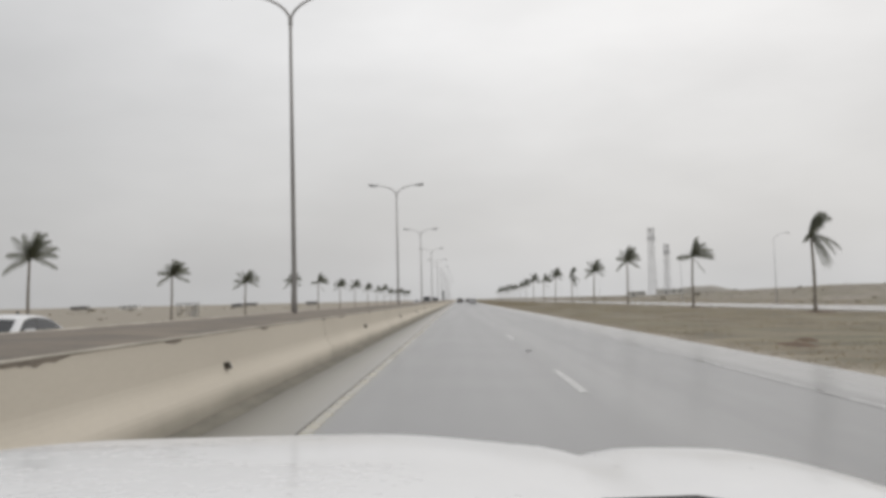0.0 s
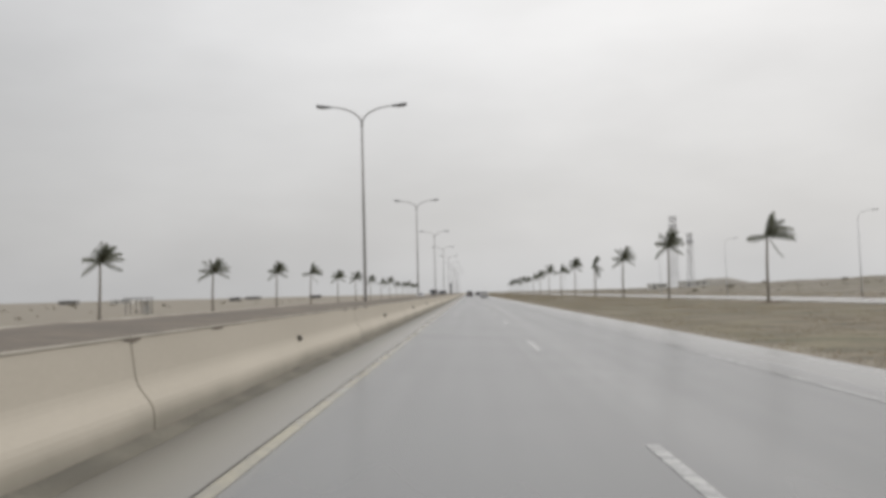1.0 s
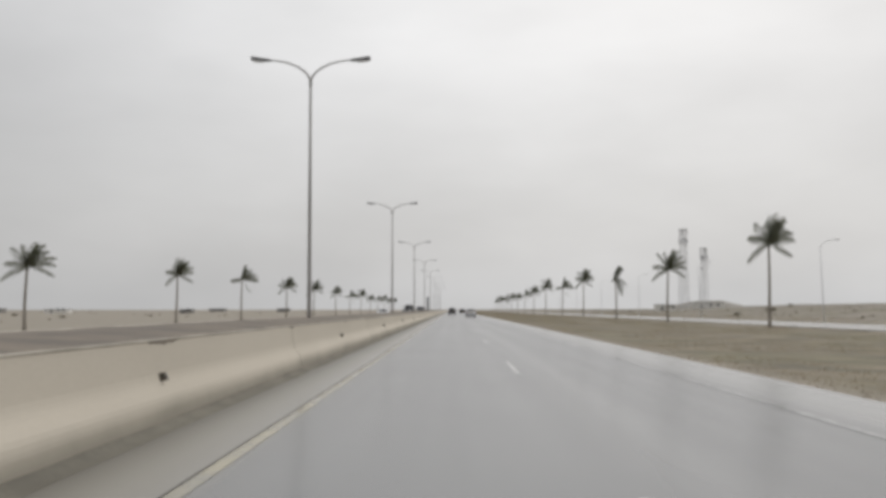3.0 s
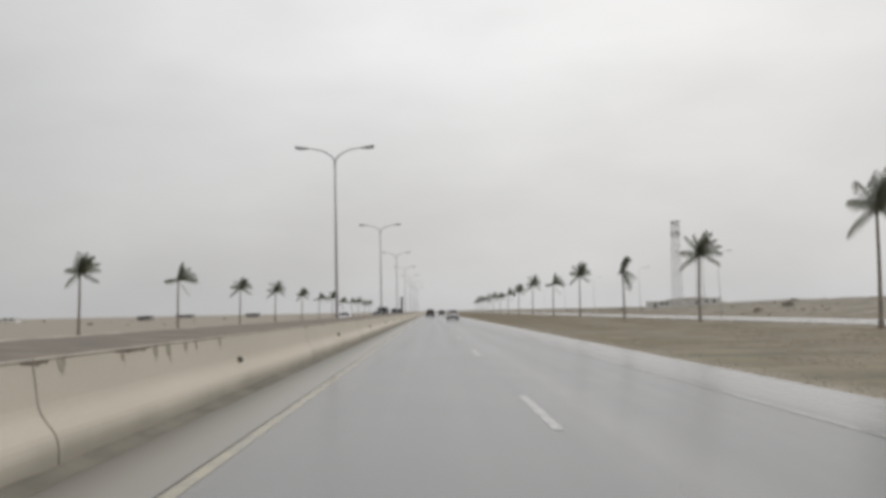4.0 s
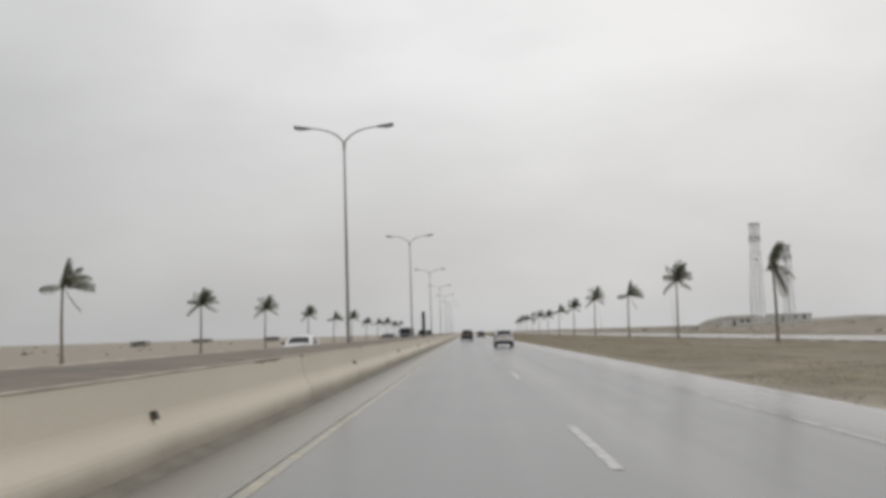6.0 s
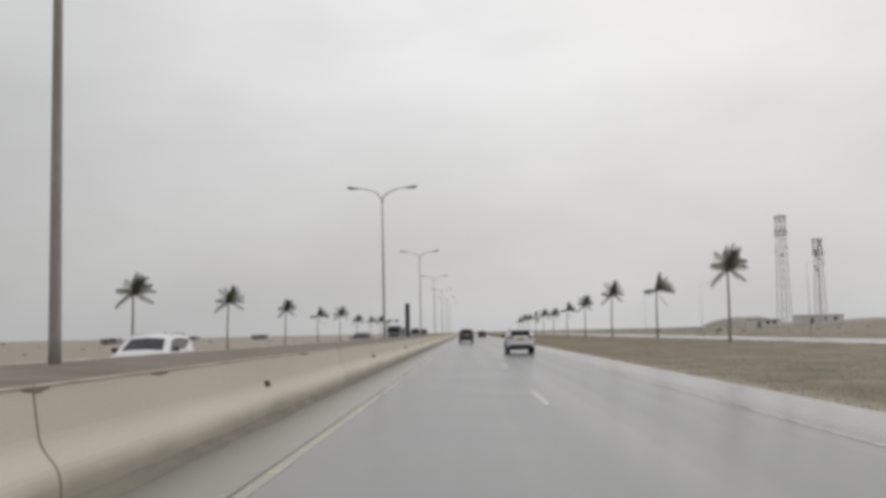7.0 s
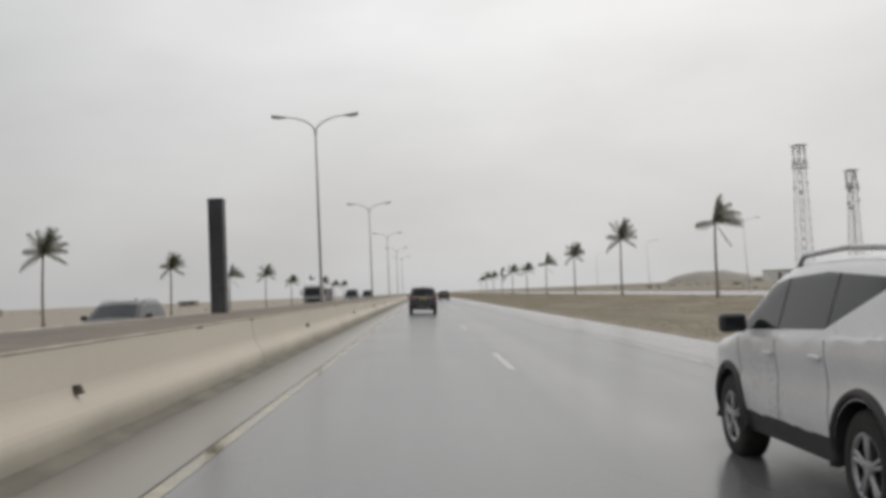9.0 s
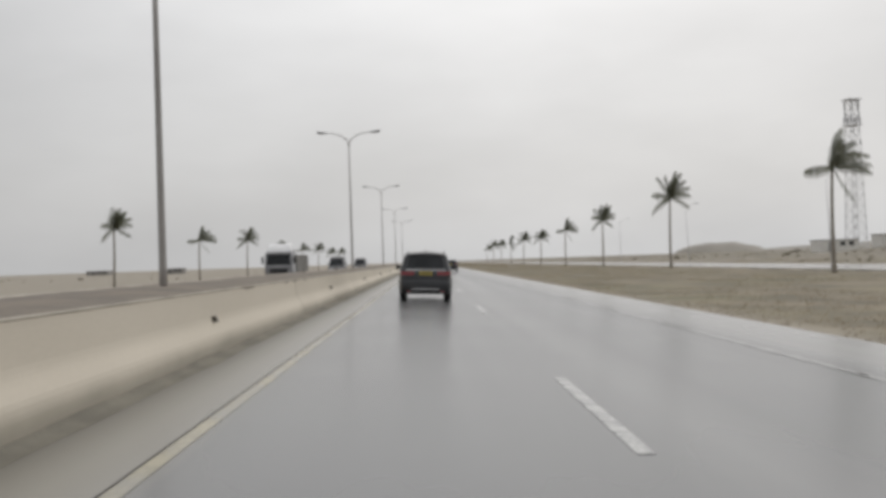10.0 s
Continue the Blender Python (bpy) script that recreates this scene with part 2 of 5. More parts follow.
M_GROUND = ground_material()
M_ASPHALT = asphalt_material()
M_SERVICE = surface("pale_wet_road", (0.20, 0.186, 0.168), (0.30, 0.28, 0.252), 0.3, 0.25, fine=20)
M_OPPOSITE = surface("opposite_asphalt", (0.09, 0.085, 0.08), (0.15, 0.14, 0.13), 0.3, 0.35, fine=30)
M_CONCRETE = surface("dusty_concrete", (0.525, 0.474, 0.392), (0.60, 0.546, 0.46), 0.5, 0.85, bump=0.004, fine=22, stretch=(1, 0.35, 1.4), spread=0.22)


def darken_low_concrete(m):
    """Darkens the dusty concrete towards its foot, with a ragged upper edge."""
    n, l = m.node_tree.nodes, m.node_tree.links
    p = n["Principled BSDF"]
    old = p.inputs["Base Color"].links[0].from_socket
    tc, sep = n.new("ShaderNodeTexCoord"), n.new("ShaderNodeSeparateXYZ")
    l.new(tc.outputs["Object"], sep.inputs[0])
    blot = n.new("ShaderNodeTexNoise")
    blot.inputs["Scale"].default_value, blot.inputs["Detail"].default_value, blot.inputs["Roughness"].default_value = 0.7, 4.0, 0.5
    l.new(tc.outputs["Object"], blot.inputs["Vector"])
    add = n.new("ShaderNodeMath")
    add.operation = "MULTIPLY_ADD"
    add.inputs[1].default_value = -0.28
    l.new(blot.outputs[0], add.inputs[0])
    l.new(sep.outputs["Z"], add.inputs[2])
    mask = n.new("ShaderNodeMapRange")
    mask.interpolation_type = "SMOOTHSTEP"
    mask.inputs["From Min"].default_value, mask.inputs["From Max"].default_value = 0.17, 0.46
    mask.inputs["To Min"].default_value, mask.inputs["To Max"].default_value = 0.62, 0.0
    l.new(add.outputs[0], mask.inputs["Value"])
    mix = n.new("ShaderNodeMixRGB")
    mix.inputs[2].default_value = (0.20, 0.187, 0.15, 1)
    l.new(mask.outputs[0], mix.inputs[0])
    l.new(old, mix.inputs[1])
    l.new(mix.outputs[0], p.inputs["Base Color"])


darken_low_concrete(M_CONCRETE)
M_COPING = surface("pale_coping", (0.33, 0.302, 0.25), (0.53, 0.49, 0.42), 0.9, 0.8, bump=0.004, fine=30)
M_DRIP = surface("washed_soil_film", (0.27, 0.24, 0.19), (0.40, 0.355, 0.285), 6.0, 0.85, fine=20)
M_SOIL = surface("reddish_soil", (0.125, 0.104, 0.083), (0.225, 0.189, 0.150), 0.8, 0.8, bump=0.05, fine=9)
M_WHITE_LINE = surface("worn_white_paint", (0.22, 0.22, 0.215), (0.52, 0.52, 0.50), 2.5, 0.18, fine=35, spread=0.1)
M_YELLOW_LINE = surface("worn_yellow_paint", (0.225, 0.205, 0.145), (0.39, 0.352, 0.24), 1.5, 0.18, fine=30)
M_FADED_LINE = surface("faded_white_paint", (0.12, 0.12, 0.12), (0.23, 0.23, 0.224), 2.0, 0.16, fine=30, spread=0.12)
# dark brown for the band along the wall's foot
M_FOOT_BAND = surface("dark_foot_brown", (0.145, 0.134, 0.108), (0.225, 0.209, 0.17), 1.0, 0.92, bump=0.01, fine=20)
M_STEEL = surface("dusty_galvanised_steel", (0.29, 0.275, 0.262), (0.42, 0.405, 0.39), 1.2, 0.55, metal=0.2, fine=30, stretch=(1, 1, 0.3))
M_LAMP = surface("lamp_housing", (0.16, 0.16, 0.165), (0.24, 0.24, 0.245), 4.0, 0.45, metal=0.2, fine=30)
M_LAMP_GLASS = glow_free_lens("lamp_glass", (0.55, 0.55, 0.55))
# weathered steel of far masts and lamps, its colour also paled for haze
M_TOWER = surface("weathered_hazy_steel", (0.5, 0.5, 0.51), (0.66, 0.66, 0.67), 0.2, 0.6, metal=0.1, fine=5)
M_TRUNK = surface("palm_trunk", (0.18, 0.16, 0.135), (0.33, 0.295, 0.25), 3.0, 0.9, bump=0.03, fine=14, stretch=(1, 1, 3))
M_FROND = leaf("palm_frond", (0.115, 0.125, 0.088), (0.20, 0.205, 0.145), 1.2, 0.45, fine=8)
M_DRYGRASS = leaf("dry_grass", (0.26, 0.215, 0.14), (0.38, 0.32, 0.215), 0.3, 0.9, fine=6)
M_SHRUB = leaf("desert_shrub", (0.22, 0.202, 0.155), (0.33, 0.298, 0.235), 1.2, 0.9, fine=10)
M_REFLECTOR = surface("dark_marker", (0.04, 0.034, 0.028), (0.10, 0.085, 0.066), 6, 0.5, fine=40)
M_SIGN = surface("dark_weathered_panel", (0.030, 0.030, 0.034), (0.065, 0.065, 0.07), 1.5, 0.55, fine=14, stretch=(1, 1, 0.4))
M_BLACK_PAINT = surface("black_car_paint", (0.010, 0.011, 0.014), (0.024, 0.025, 0.029), 1.5, 0.38, coat=0.25, fine=30)
M_WHITE_PAINT = surface("white_car_paint", (0.66, 0.66, 0.67), (0.78, 0.78, 0.78), 1.2, 0.35, coat=0.6, fine=30)
M_WET_WHITE = surface("wet_white_paint", (0.72, 0.72, 0.722), (0.82, 0.82, 0.82), 3.0, 0.34, coat=0.3, fine=60, rough_var=0.12, spread=0.2)
M_SILVER_PAINT = surface("silver_white_paint", (0.62, 0.62, 0.63), (0.74, 0.74, 0.745), 1.0, 0.35, coat=0.6, fine=25)
M_GREY_PAINT = surface("dark_grey_paint", (0.025, 0.026, 0.03), (0.05, 0.05, 0.056), 1.5, 0.4, coat=0.25, fine=30)
M_MID_PAINT = surface("mid_grey_paint", (0.24, 0.24, 0.25), (0.36, 0.36, 0.37), 1.0, 0.4, coat=0.3, fine=20)
M_BLACK_PLASTIC = surface("black_plastic", (0.018, 0.018, 0.02), (0.045, 0.045, 0.046), 5, 0.6, fine=50)
M_TYRE = surface("tyre_rubber", (0.014, 0.014, 0.014), (0.035, 0.034, 0.032), 6, 0.85, fine=50)
M_RIM = surface("alloy_rim", (0.30, 0.30, 0.31), (0.46, 0.46, 0.47), 6, 0.35, metal=0.7, fine=40)
M_CHROME = surface("chrome_trim", (0.55, 0.55, 0.56), (0.75, 0.75, 0.76), 6, 0.18, metal=1.0, fine=40)
M_CARGLASS = surface("tinted_glass", (0.012, 0.014, 0.016), (0.022, 0.024, 0.027), 2, 0.10, fine=20, rough_var=0.05, specular=0.3)
M_RED_LENS = glow_free_lens("red_lens", (0.20, 0.012, 0.016))
M_CLEAR_LENS = glow_free_lens("clear_lens", (0.55, 0.57, 0.6))
M_PLATE = surface("yellow_plate", (0.55, 0.42, 0.07), (0.66, 0.52, 0.12), 8, 0.5, fine=40)
M_PLATE_BAR = surface("plate_bar", (0.03, 0.03, 0.03), (0.05, 0.05, 0.05), 8, 0.5)
M_RED_EARTH = surface("rusty_earth", (0.10, 0.062, 0.038), (0.17, 0.11, 0.07), 2.0, 0.9, bump=0.03, fine=18)
# sandy hills, with the haze of distance put into their pale grey colour
M_FAR_HILL = surface("haze_paled_hill", (0.25, 0.232, 0.20), (0.35, 0.327, 0.29), 0.02, 0.9, bump=0.5, fine=0.2)
M_STONE = surface("pale_gravel", (0.26, 0.22, 0.17), (0.42, 0.37, 0.30), 3.0, 0.9, fine=20)
M_PALE_WALL = surface("pale_plaster", (0.66, 0.645, 0.61), (0.78, 0.765, 0.73), 0.5, 0.9, fine=8)
M_SHED = surface("weathered_shed", (0.22, 0.21, 0.20), (0.33, 0.32, 0.30), 0.5, 0.9, fine=8)
M_DARK_SHED = surface("dark_shed", (0.10, 0.10, 0.105), (0.17, 0.165, 0.16), 0.5, 0.8, fine=8)


# ---- mesh helpers ----
def mesh_of(name, verts, faces, material, smooth=False):
    me = bpy.data.meshes.new(name)
    me.from_pydata([tuple(v) for v in verts], [], [tuple(f) for f in faces])
    me.materials.append(material)
    if smooth:
        me.polygons.foreach_set("use_smooth", [True] * len(me.polygons))
    me.update()
    return me


def part(name, bm, material, parent, label="", smooth=False):
    me = bpy.data.meshes.new(name)
    bm.to_mesh(me)
    bm.free()
    me.materials.append(material)
    if smooth:
        me.polygons.foreach_set("use_smooth", [True] * len(me.polygons))
    ob = new(name, me)
    ob.parent = parent
    if label:
        tagged(ob, label)
    return ob


def soft_part(name, bm, material, parent, label="", angle=38):
    """As part(), shaded smooth but for its sharp edges."""
    ob = part(name, bm, material, parent, label, smooth=True)
    ob.data.set_sharp_from_angle(angle=radians(angle))
    return ob


def part_mesh(name, me, parent, label="", m=None):
    ob = new(name, me)
    ob.parent = parent
    if m is not None:
        ob.matrix_basis = m
    if label:
        tagged(ob, label)
    return ob


def box(size, at=(0, 0, 0), bevel=0.0, seg=2, m=None):
    bm = bmesh.new()
    bmesh.ops.create_cube(bm, size=1.0)
    bmesh.ops.scale(bm, vec=size, verts=bm.verts)
    if bevel:
        bmesh.ops.bevel(bm, geom=list(bm.edges), offset=bevel, segments=seg, affect="EDGES", profile=0.6)
    if m is not None:
        bmesh.ops.transform(bm, matrix=m, verts=bm.verts)
    bmesh.ops.translate(bm, vec=at, verts=bm.verts)
    return bm


def tube(points, radii, sides=8, caps=True):
    """A tapered tube along points."""
    bm = bmesh.new()
    rings = []
    pts = [Vector(p) for p in points]
    side = None
    for i, p in enumerate(pts):
        d = (pts[min(i + 1, len(pts) - 1)] - pts[max(i - 1, 0)]).normalized()
        ref = Vector((1, 0, 0)) if abs(d.x) < 0.9 else Vector((0, 1, 0))
        if side is not None:
            ref = side
        up = d.cross(ref).normalized()
        side = up.cross(d).normalized()
        r = radii[i] if hasattr(radii, "__len__") else radii
        rings.append([bm.verts.new(p + (side * math.cos(a) + up * math.sin(a)) * r) for a in (2 * math.pi * k / sides for k in range(sides))])
    for a, b in zip(rings, rings[1:]):
        for k in range(sides):
            bm.faces.new((a[k], a[(k + 1) % sides], b[(k + 1) % sides], b[k]))
    if caps:
        bm.faces.new(rings[0])
        bm.faces.new(list(reversed(rings[-1])))
    bmesh.ops.recalc_face_normals(bm, faces=bm.faces)
    return bm


def merge(*bms):
    out = bms[0]
    for b in bms[1:]:
        me = bpy.data.meshes.new("tmp")
        b.to_mesh(me)
        b.free()
        out.from_mesh(me)
        bpy.data.meshes.remove(me)
    return out


def thing(name, at, label, category, group="", kind="", turn=0.0):
    ob = new(name)
    ob.matrix_basis = pose(*at, 0, 0, turn)
    return tagged(ob, label, category, group, kind)


def strip(name, profile, y0, y1, material, step=25.0, kind="structure", label="", category=""):
    """A long body with the cross-section profile (x, z), from y0 to y1."""
    n = max(1, round((y1 - y0) / step))
    k = len(profile)
    verts = [(x, y0 + (y1 - y0) * i / n, z) for i in range(n + 1) for x, z in profile]
    faces = [(i * k + j, i * k + (j + 1) % k, (i + 1) * k + (j + 1) % k, (i + 1) * k + j) for i in range(n) for j in range(k)]
    faces += [tuple(range(k)), tuple(n * k + j for j in reversed(range(k)))]
    me = mesh_of(name, verts, faces, material)
    bm = bmesh.new()
    bm.from_mesh(me)
    bmesh.ops.recalc_face_normals(bm, faces=bm.faces)
    bm.to_mesh(me)
    bm.free()
    return tagged(new(name, me), label, category, "", kind)


# ---- ground ----
def ground_height(x, y):
    """The height of the desert round the road: level beside it, low dunes further off."""
    if -7.0 < x < 9.0:
        base = -0.12
    elif x >= 9.0:
        base = -0.12 - 0.22 * min(1, (x - 9.0) / 18.0)
    else:
        base = -0.12 - 0.3 * min(1, max(0, -x - 19.0) / 18.0)
    rough = min(1, max(0, min(abs(x - 1.0) - 12, 12)) / 12)
    base += rough * 0.10 * noise.noise(Vector((x * 0.13, y * 0.13, 0)))
    if x > 54:
        rise = min(1, (x - 54) / 85)
        early = min(1, max(0, (640 - y) / 200))
        base += rise * (1.5 + 2.2 * early * early * (3 - 2 * early) + 0.8 * noise.noise(Vector((x * 0.012, y * 0.008, 3))) + 0.5 * noise.noise(Vector((x * 0.05, y * 0.04, 5))) + 0.35 * noise.noise(Vector((x * 0.14, y * 0.09, 8))))
    if x < -60:
        rise = min(1, (-60 - x) / 150)
        base += rise * (0.5 + 0.8 * noise.noise(Vector((x * 0.01, y * 0.01, 9))))
    return base


def spaced(near, far, fine):
    out, v, d = [0.0], 0.0, fine
    while v < far:
        v += d
        if v > near:
            d *= 1.18
        out.append(v)
    return out


gx = sorted({-v for v in spaced(60, 2600, 2.0)} | set(spaced(130, 2600, 2.0)))
gy = sorted({-v for v in spaced(40, 700, 6.0)} | set(spaced(760, 4200, 6.0)))
gverts = [(x, y, ground_height(x, y)) for y in gy for x in gx]
w = len(gx)
gfaces = [(j * w + i, j * w + i + 1, (j + 1) * w + i + 1, (j + 1) * w + i) for j in range(len(gy) - 1) for i in range(w - 1)]
ground = tagged(new("ground", mesh_of("ground", gverts, gfaces, M_GROUND, smooth=True)), "flat sandy desert ground with dry brown grass verge", "ground", "", "structure")

Y0, Y1 = -120.0, 1500.0
XD, XY, XR, XE = 1.55, -1.87, 5.2, 7.25
FALL = 0.0425


def road_height(x):
    """The carriageway falls from the median wall towards the right-hand lane and levels out there."""
    if x > 4.5:
        return 0.0
    return FALL * (4.5 - x) ** 2 / 4 if x > 2.5 else FALL * (3.5 - x)


ROAD_TOP = [(x, road_height(x)) for x in [4.5 - 0.2 * i for i in range(11)] + [-3.05]]
road = strip("road", [(-3.05, -0.25), (XE + 0.15, -0.25), (XE, -0.02), (XE - 0.15, 0.0)] + ROAD_TOP, Y0, Y1, M_ASPHALT, label="wet grey asphalt carriageway with painted lines", category="road")
road_opposite = strip("road_opposite", [(-18.0, -0.25), (-6.97, -0.25), (-6.97, 0.0), (-18.0, 0.0)], Y0, Y1, M_OPPOSITE, label="wet asphalt carriageway beyond the median wall", category="road")
road_service = strip("road_service", [(35.5, -0.75), (48.0, -0.75), (48.0, -0.26), (35.5, -0.26)], Y0, Y1, M_SERVICE, label="pale wet service road beyond the palms", category="road")


def painted_line(name, x, half, lift, material, label):
    """A long flat line on the road, as wide as twice half."""
    edges = [(x - half, road_height(x - half) + lift), (x + half, road_height(x + half) + lift)]
    verts = [(edges[0][0], Y0, edges[0][1]), (edges[1][0], Y0, edges[1][1]), (edges[1][0], Y1, edges[1][1]), (edges[0][0], Y1, edges[0][1])]
    ob = new(name, mesh_of(name, verts, [(0, 1, 2, 3)], material))
    ob.parent = road
    return tagged(ob, label)


painted_line("road_seam", XY - 0.08, 0.009, 0.0025, M_TYRE, "dark tarred seam beside the yellow line")
painted_line("edge_line", XY, 0.065, 0.004, M_YELLOW_LINE, "worn yellow edge line")
painted_line("edge_line", XR, 0.075, 0.004, M_FADED_LINE, "faded white edge line")
bm = box((0.142, 4.9, 0.005), bevel=0.002, seg=1)
dash_me = bpy.data.meshes.new("lane_dash")
bm.to_mesh(dash_me)
bm.free()
dash_me.materials.append(M_WHITE_LINE)
for k in range(-3, 60):
    part_mesh("lane_dash", dash_me, road, "", pose(XD, 17.95 + 20.1 * k, road_height(XD) + 0.0035, 0, 2.43, 0))
stud = part("road_stud", box((0.17, 0.13, 0.018), bevel=0.008, seg=2), M_TYRE, road, "dark worn stud between two lane dashes")
stud.matrix_basis = pose(XD, 28.0, road_height(XD) + 0.007, 0, 2.43, 0)

# ---- median wall: two sloped concrete walls with soil between ----
SEG, JOINT = 18.40, 3.55
FACE = [(-3.022, -0.2), (-3.022, 0.46), (-3.027, 0.497), (-3.039, 0.546), (-3.059, 0.591), (-3.102, 0.648), (-3.137, 0.692), (-3.162, 0.731), (-3.178, 0.767), (-3.193, 0.817), (-3.241, 1.176), (-3.232, 1.179), (-3.23, 1.192), (-3.238, 1.2), (-3.268, 1.2), (-3.338, 1.153), (-3.338, -0.2)]


def wall_segment_mesh():
    g = 0.02
    k = len(FACE)
    verts = [(x, y, z) for y in (g, SEG - g) for x, z in FACE]
    faces = [(j, (j + 1) % k, k + (j + 1) % k, k + j) for j in range(k)] + [tuple(range(k)), tuple(k + j for j in reversed(range(k)))]
    me = mesh_of("wall_segment", verts, faces, M_CONCRETE)
    me.materials.append(M_COPING)
    for f in me.polygons:
        if f.index in (10, 11, 12, 13, 14):
            f.material_index = 1
    b = bmesh.new()
    b.from_mesh(me)
    bmesh.ops.recalc_face_normals(b, faces=b.faces)
    b.to_mesh(me)
    b.free()
    return me


seg_me = wall_segment_mesh()
median = thing("median_wall", (0, 0, 0), "sand-coloured sloped concrete median wall filled with soil", "barrier", "", "structure")
for k in range(-4, 44):
    part_mesh("wall_segment", seg_me, median, "", pose(0, JOINT + SEG * k, 0))
for k in range(-4, 44):
    part_mesh("wall_segment", seg_me, median, "", pose(-9.98, JOINT + SEG * (k + 1), 0, 0, 0, 180))
core = strip("wall_core", [(-3.045, -0.2), (-3.045, 0.48), (-3.205, 0.75), (-3.258, 1.13), (-3.31, 1.13), (-3.33, -0.2)], -46, 780, M_SOIL, kind="")
core.parent = median
fx = [-3.262, -3.45, -4.2, -5.0, -5.8, -6.715]
fy = [-46 + 1.0 * i for i in range(827)]
fill_verts = [(x, y, 1.165 + 0.078 * max(0, math.sin(math.pi * (x + 3.2) / -3.58)) ** 0.8 + 0.025 * noise.noise(Vector((x * 2.2, y * 0.7, 0)))) for y in fy for x in fx]
fill_faces = [(j * 6 + i, (j + 1) * 6 + i, (j + 1) * 6 + i + 1, j * 6 + i + 1) for j in range(len(fy) - 1) for i in range(5)]
soil = new("soil_fill", mesh_of("soil_fill", fill_verts, fill_faces, M_SOIL, smooth=True))
soil.parent = median
tagged(soil, "heaped reddish soil between the walls")


def stain_mesh(seed, width=(0.4, 1.4), fall=1.0, blunt=0.6, material=M_SOIL):
    """Dark soil washed over the lip of the wall: a ragged skin on the upper face."""
    rng = random.Random(seed)
    n = 26
    wide = rng.uniform(*width)
    verts = []
    for i in range(n + 1):
        f = i / n
        drop = 0.006 + (0.02 + 0.045 * max(0, noise.noise(Vector((f * 7, seed * 3.1, 0)))) + 0.012 * rng.random()) * fall * math.sin(math.pi * f) ** blunt
        for z in (1.177, 1.177 - drop * 0.5, 1.177 - drop):
            verts.append((-3.2375 + (1.176 - z) * 0.1347, (f - 0.5) * wide + rng.uniform(-0.006, 0.006), z))
    faces = [(i * 3 + j, i * 3 + j + 1, i * 3 + j + 4, i * 3 + j + 3) for i in range(n) for j in range(2)]
    return mesh_of("soil_stain", verts, faces, material, smooth=True)


stains = [stain_mesh(k) for k in range(6)]
rng = random.Random(40)
for k in range(-1, 26):
    for dy in [0.05] + [rng.uniform(1.5, SEG - 1.5) for _ in range(rng.choice((1, 2, 3)))]:
        part_mesh("soil_stain", rng.choice(stains), median, "", pose(0, JOINT + SEG * k + dy, 0))
drips = [stain_mesh(k + 20, (0.08, 0.22), 4.2, 0.3, M_DRIP) for k in range(4)]
for i, y in enumerate((133.0, 134.8, 136.1, 136.7, 137.6, 138.2, 139.8)):
    part_mesh("soil_drip", drips[i % 4], median, "", pose(0, y, 0))

# a low dark brown band with a wavy edge, along the wall's foot
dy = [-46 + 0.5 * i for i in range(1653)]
foot_verts = []
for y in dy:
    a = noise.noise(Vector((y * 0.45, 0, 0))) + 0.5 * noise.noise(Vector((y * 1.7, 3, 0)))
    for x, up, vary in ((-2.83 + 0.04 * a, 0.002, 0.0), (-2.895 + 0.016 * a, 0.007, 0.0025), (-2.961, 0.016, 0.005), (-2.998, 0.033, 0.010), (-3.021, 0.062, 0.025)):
        foot_verts.append((x, y, road_height(x) + up + vary * a))
foot_faces = [(j * 5 + i, j * 5 + i + 1, (j + 1) * 5 + i + 1, (j + 1) * 5 + i) for j in range(len(dy) - 1) for i in range(4)]
foot_band = tagged(new("dirt_drift", mesh_of("dirt_drift", foot_verts, foot_faces, M_FOOT_BAND, smooth=True)), "dark brown band along the foot of the wall", "dirt", "", "stuff")
for f in foot_band.data.polygons:
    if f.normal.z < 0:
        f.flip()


def marker():
    """A small dark wedge on a foot plate, bolted to the wall."""
    ob = thing("wall_marker", (0, 0, 0), "small dark wedge marker bolted to the concrete wall", "road marker", "wall markers")
    b = bmesh.new()
    vs = [b.verts.new(v) for v in ((0, -0.05, 0), (0, 0.05, 0), (0, 0.035, 0.11), (0, -0.025, 0.11), (0.105, -0.05, 0.0), (0.105, 0.05, 0.0), (0.08, 0.035, 0.11), (0.08, -0.025, 0.11))]
    for f in ((0, 1, 2, 3), (4, 7, 6, 5), (0, 4, 5, 1), (3, 2, 6, 7), (0, 3, 7, 4), (1, 5, 6, 2)):
        b.faces.new([vs[i] for i in f])
    bmesh.ops.recalc_face_normals(b, faces=b.faces)
    bmesh.ops.bevel(b, geom=list(b.edges), offset=0.008, segments=1, affect="EDGES")
    bmesh.ops.scale(b, vec=(0.82, 0.82, 0.82), verts=b.verts)
    part("wedge", b, M_REFLECTOR, ob)
    part("foot_plate", box((0.012, 0.14, 0.05), (0.0, 0, -0.016), 0.004, 1), M_STEEL, ob)
    return ob


first_marker = marker()
first_marker.matrix_basis = pose(-3.175, 12.45, 0.735, 0, -9, 0)
for k in range(1, 24):
    copy_thing(first_marker, pose(-3.175, 12.45 + (SEG - 0.03) * k, 0.735, 0, -9, 0))


# ---- street lamps on the median ----
def arm_points(sx, reach=1.55, rise=0.86, n=12):
    out = []
    for i in range(n + 1):
        a = math.pi / 2 * i / n
        out.append((sx * reach * (1 - math.cos(a)) ** 0.9, 0, rise * math.sin(a) ** 0.85))
    return out


